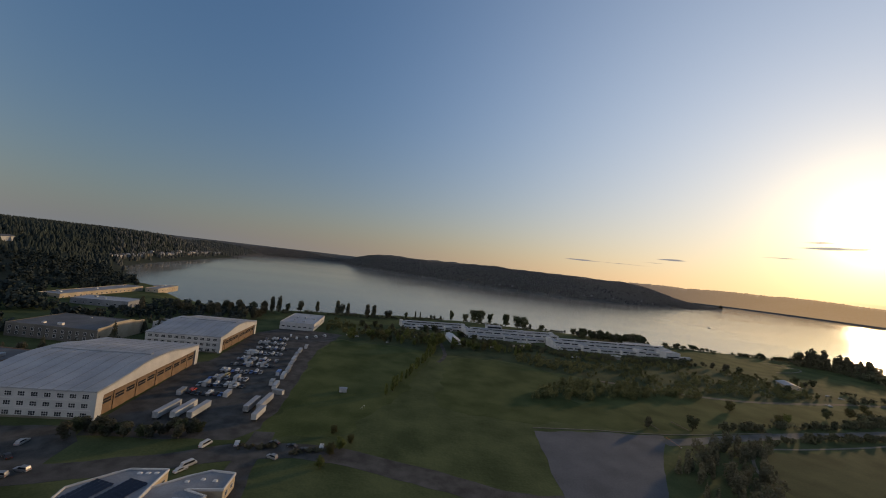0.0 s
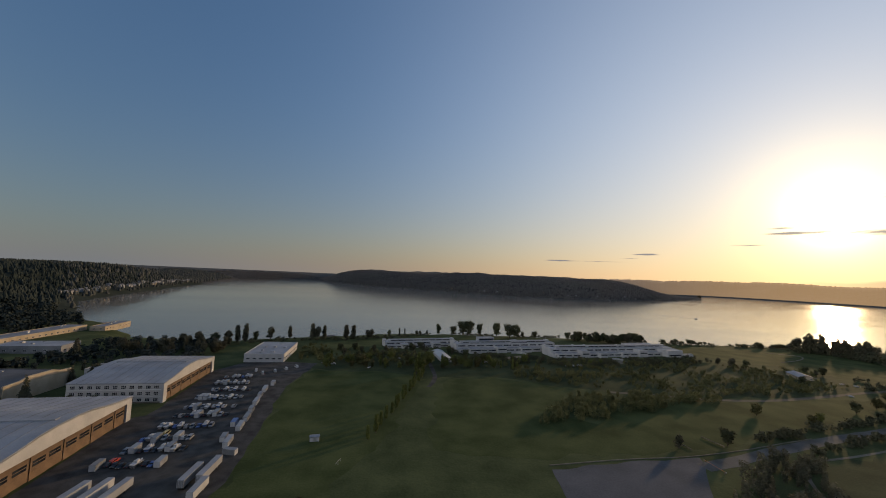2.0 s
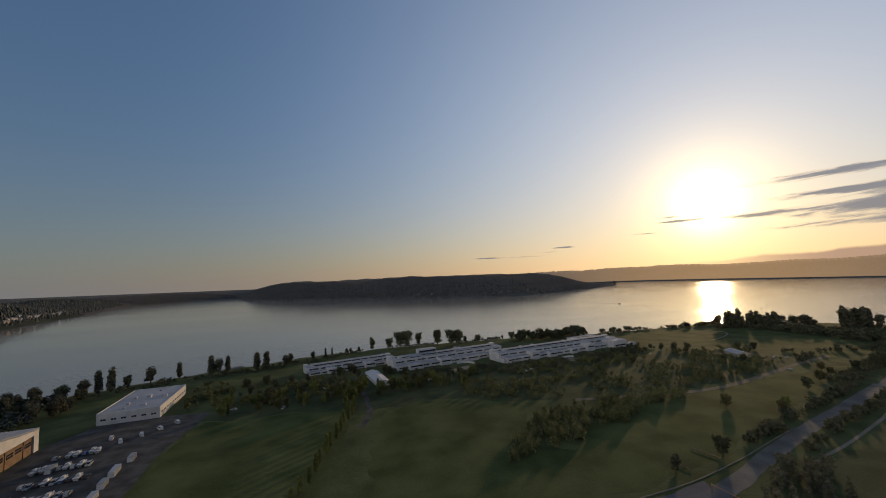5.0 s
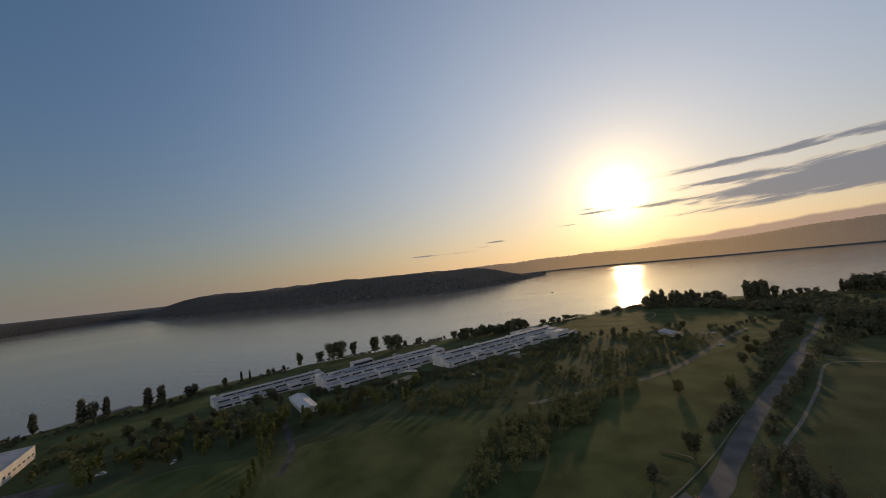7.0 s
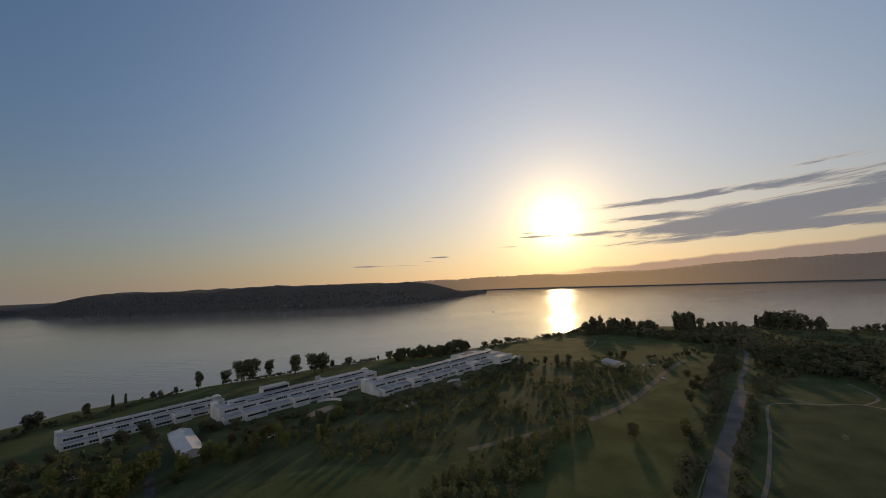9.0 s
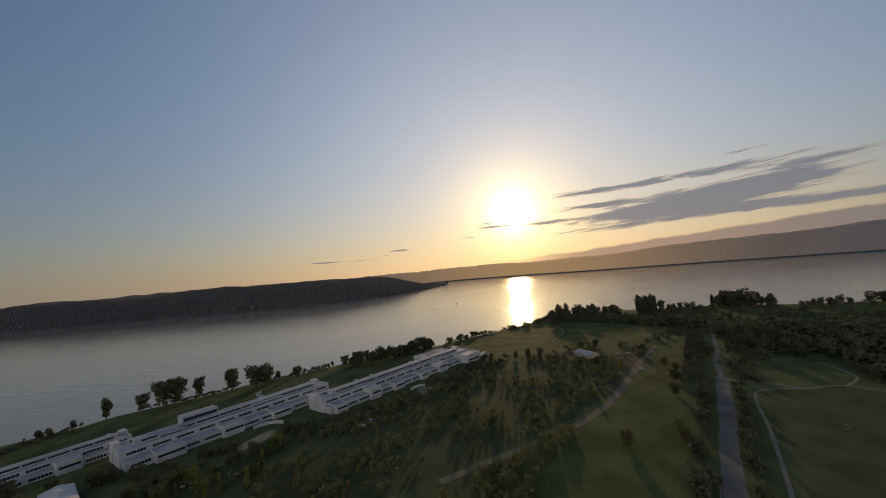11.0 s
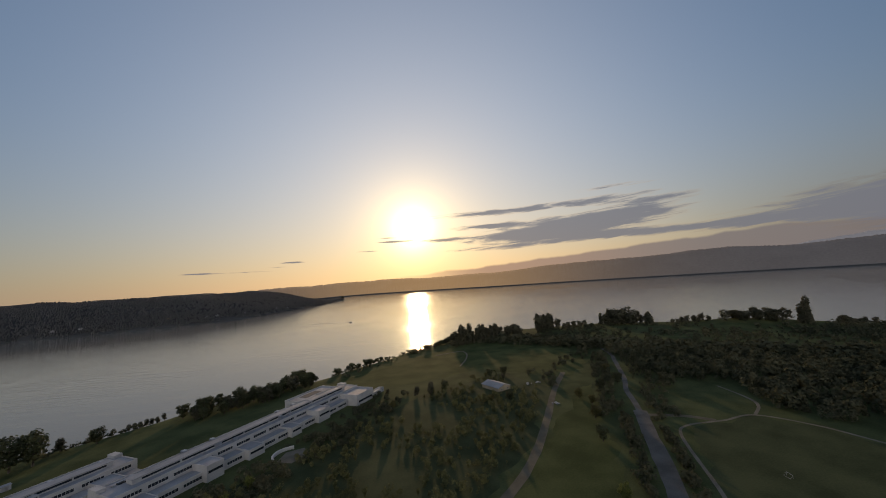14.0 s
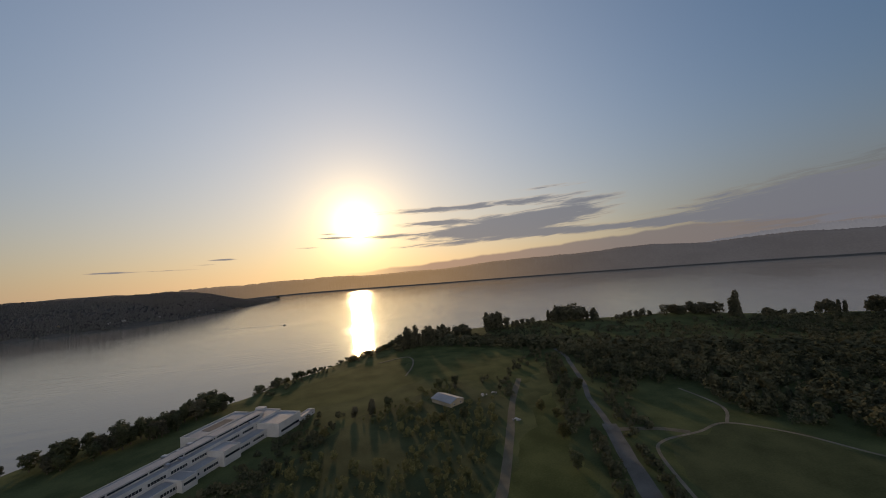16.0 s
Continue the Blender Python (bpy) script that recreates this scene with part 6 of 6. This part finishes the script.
keep = ~low | (R.uniform(size=len(ex)) < 0.72)
ex, ey, low = ex[keep], ey[keep], low[keep]
rise = np.where(low, R.uniform(1.8, 5.5, len(ex)) + 5 * (R.uniform(size=len(ex)) < 0.06), np.where(ex > 585, R.uniform(3, 9, len(ex)), R.uniform(4, 15, len(ex))))
near = ex < 540
mass("woods", ex[near], ey[near], 4, 15, ("round", "oval", "round", "conifer", "shrub"), 140, 0.058, WOODS_LEAF, "dense dark green woods beyond the meadow", 41, 1.2, tall=rise[near])
mass("woods", ex[~near], ey[~near], 4, 16, ("round", "oval", "round", "conifer", "shrub"), 60, 0.09, WOODS_LEAF, "dark green woods running out to a wooded point", 40, 1.35, tall=rise[~near])
mass("woods", *strew([(146, 201), (176, 215), (198, 209), (176, 188), (166, 158), (160, 130), (124, 130), (120, 176)], 6.6, R), 6, 12, ("oval", "poplar", "oval", "round", "conifer"), 330, 0.036, LEAF[2], "dark thicket of trees beside a gravel lot", 42)
mass("woods", *strew([(66, 252), (100, 261), (152, 276), (185, 296), (226, 303), (222, 309), (178, 313), (125, 307), (92, 284)], 4.6, R), 3.5, 8.5, ("oval", "oval", "round", "shrub"), 220, 0.048, SHRUB_LEAF, "belt of young trees and scrub along a lawn", 43)
mass("scrub", *clear_of(strew([(120, 335), (205, 320), (265, 319), (338, 332), (394, 345), (380, 372), (420, 410), (330, 425), (230, 425), (150, 420), (64, 410), (60, 362)], 5.4, R, [(374, 384, 16)], -0.45), TRACK, 8), 1.8, 6.0, ("shrub", "round", "oval", "oval"), 180, 0.054, SHRUB_LEAF, "patchy green and brown scrub across rough ground", 44, 1.1, "scrub")
mass("scrub", *strew([(-110, 390), (-20, 380), (0, 420), (-10, 440), (-60, 450), (-120, 470), (-130, 455)], 8, R), 2.5, 7, ("shrub", "round"), 75, 0.11, SHRUB_LEAF, "loose scrub and young trees before white buildings", 45, 1.0, "scrub")
mass("scrub", *strew([(-60, 425), (-5, 442), (30, 458), (50, 438), (110, 443), (150, 428), (230, 443), (320, 464), (335, 440), (250, 412), (150, 402), (50, 412), (-60, 408)], 5.6, R, [(23.5, 425, 25), (104, 438, 9), (219, 430, 12)]), 2.5, 6.5, ("shrub", "round"), 120, 0.075, WOODS_LEAF, "dark shrubs along the front of white buildings", 46, 1.0, "scrub")
for side, seed, lo, hi in ((9.5, 47, 2.5, 7), (-8.5, 48, 2, 6)):
    pts = []
    line = [(190, 227), (243, 244), (296, 257), (350, 273), (438, 299), (528, 328)]
    for (ax, ay), (bx, by) in zip(line, line[1:]):
        L = math.hypot(bx - ax, by - ay)
        for k in range(int(L / 1.8)):
            f = R.uniform()
            off = side + R.uniform(-2, 2) + (0.0 if ax < 340 else R.uniform(-1, 12) * (1 if side > 0 else -1))
            pts.append((ax + (bx - ax) * f - (by - ay) / L * off, ay + (by - ay) * f + (bx - ax) / L * off))
    pts = np.array([p for p in pts if not (side < 0 and p[0] < 205)])
    if side > 0:
        pts = pts[(pts[:, 0] > 300) | (R.uniform(size=len(pts)) < 0.7)]
    mass("hedgerow", pts[:, 0], pts[:, 1], lo, hi, ("shrub", "round", "oval"), 90, 0.09, WOODS_LEAF, "dark uneven hedgerow beside the park road", seed, 1.0, "hedge")
WEST = [(-300, 260), (-300, 330), (-420, 380), (-440, 560), (-560, 640), (-780, 880), (-1000, 1400), (-1300, 1500), (-1700, 900), (-1500, 300), (-1100, 60), (-500, 60), (-330, 150), (-300, 200)]
wx, wy = strew(WEST, 11.5, R, [(-566, 340, 26), (-521, 345, 22), (-628, 465, 30), (-749, 610, 30), (-352, 255, 34), (-434, 312, 20), (-404, 300, 20), (-350, 300, 30)])
near = wx > -640
mass("woods", wx[near], wy[near], 7, 15, ("round", "oval", "conifer", "round"), 84, 0.088, HILL_LEAF, "dark trees at the foot of a wooded hill", 49, 1.1)
mass("woods", wx[~near], wy[~near], 7, 16, ("crown", "crown", "crown", "crown"), 32, 0.15, HILL_LEAF, "dark wooded hillside with houses among the trees", 48, 1.0)
mass("woods", *strew([(-330, 60), (-300, 130), (-215, 100), (-190, 60), (-260, -20), (-330, 0)], 9, R), 7, 13, ("round", "oval"), 70, 0.11, WOODS_LEAF, "dark trees behind the old workshops", 50)
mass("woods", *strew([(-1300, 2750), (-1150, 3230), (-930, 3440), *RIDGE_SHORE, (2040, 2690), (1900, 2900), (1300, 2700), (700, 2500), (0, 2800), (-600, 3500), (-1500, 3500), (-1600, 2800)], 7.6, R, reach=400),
     5, 9, ("crown", "crown", "crown", "crown", "crown"), 22, 0.15, HAZED_FOREST_LEAF, "distant wooded ridge across the lake", 51, 1.75, edge=0.0)
for kinds, proto, seed in (((0, 1), "oval", 53), ((2,), "round", 54), ((5,), "poplar", 55), ((7,), "conifer", 56)):
    some = np.array([p[1:] for p in POINT if p[0] in kinds])
    mass("treeline", some[:, 0], some[:, 1], 1, 2, (proto, proto, proto), 640, 0.036, LEAF[2], "line of tall dark %s trees" % {"oval": "leafy", "round": "spreading", "poplar": "narrow", "conifer": "pointed"}[proto], seed, 1.15, "trees", some[:, 2])
mass("woods", *strew([(-630, 745), (-780, 905), (-850, 1080), (-970, 1450), (-1130, 2000), (-1330, 2700), (-1700, 2750), (-1800, 1500), (-1300, 1300), (-1000, 1100)], 14, R, reach=500), 8, 16, ("crown", "crown", "crown"), 26, 0.15, HAZED_BAY_LEAF, "distant wooded shore beyond the bay", 57, 1.2, edge=3)
mass("scrub", *strew([(335, 440), (400, 450), (440, 480), (560, 560), (620, 575), (520, 568), (430, 570), (340, 560), (330, 500)], 9, R, (), -0.3, 42), 2, 6, ("shrub", "round", "oval"), 90, 0.09, WOODS_LEAF, "scattered shrubs on the lakeside slope", 58, 1.1, "scrub")
mass("scrub", *strew([(395, 345), (440, 352), (500, 345), (560, 356), (640, 425), (610, 480), (580, 470), (600, 430), (540, 370), (440, 365), (425, 400)], 8, R), 2.5, 7, ("shrub", "round", "oval"), 90, 0.09, WOODS_LEAF, "dark shrubs edging a broad lawn", 59, 1.1, "scrub")
under = np.array([(p[1] + R.uniform(-9, 9), p[2] + R.uniform(-9, 9)) for p in POINT for _ in range(4 if p[1] < 695 else 1) if p[1] > 0])
mass("scrub", under[:, 0], under[:, 1], 2.0, 5.5, ("shrub", "round"), 90, 0.1, WOODS_LEAF, "dark undergrowth below a line of tall trees", 60, 1.2, "scrub")

# undergrowth along the near shore
bank = [(-250, 455), (-205, 466), (-150, 500), (-90, 508), (-40, 538), (20, 582), (70, 584), (140, 580), (190, 592), (250, 588), (340, 570), (430, 578), (530, 566), (630, 575)]
pts = []
for (ax, ay), (bx, by) in zip(bank, bank[1:]):
    for k in range(int(math.hypot(bx - ax, by - ay) / 2.0)):
        f = R.uniform()
        pts.append((ax + (bx - ax) * f + R.uniform(-6, 6), ay + (by - ay) * f + R.uniform(-13, 6)))
pts = np.array(pts)
pts = pts[wave(pts[:, 0], pts[:, 1], 60, 14) > -0.35]
mass("scrub", pts[:, 0], pts[:, 1], 1.6, 5.0, ("shrub", "round", "shrub"), 80, 0.09, WOODS_LEAF, "dark shrubs and undergrowth along the lake bank", 63, 1.15, "scrub")
for seed, ax, ay, bx, by in ((64, -74, 154.5, -60, 158.5), (65, -52.5, 154, -41, 161)):
    f, g = R.uniform(size=26), R.uniform(-1.5, 1.5, 26)
    mass("planted_bed", ax + (bx - ax) * f, ay + (by - ay) * f + g, 1.0, 2.2, ("shrub", "shrub"), 90, 0.09, LEAF[2], "low dark planting on an island in the road", seed, 1.1, "planting")
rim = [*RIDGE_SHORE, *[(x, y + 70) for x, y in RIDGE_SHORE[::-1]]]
mass("woods", *strew(rim, 5.5, R, reach=60), 4, 10, ("crown", "crown", "crown"), 22, 0.15, HAZED_FOREST_LEAF, "distant trees along the foot of a wooded ridge", 66, 1.3, edge=-3.0)
mass("woods", *strew([(-335, 330), (-232, 345), (-205, 372), (-215, 450), (-290, 462), (-330, 430)], 9, R, [(-350, 398, 40), (-232, 330, 16), (-268, 284, 36)]), 4, 10, ("round", "oval", "shrub"), 90, 0.085, HILL_LEAF, "dark trees between low sheds and hangars", 67, 1.1)
mass("scrub", *strew([(-225, 120), (-205, 122), (-204, 150), (-214, 250), (-224, 250), (-230, 150)], 7, R), 2, 6, ("shrub", "round"), 80, 0.095, HILL_LEAF, "dark shrubs between a hangar and workshops", 68, 1.1, "scrub")
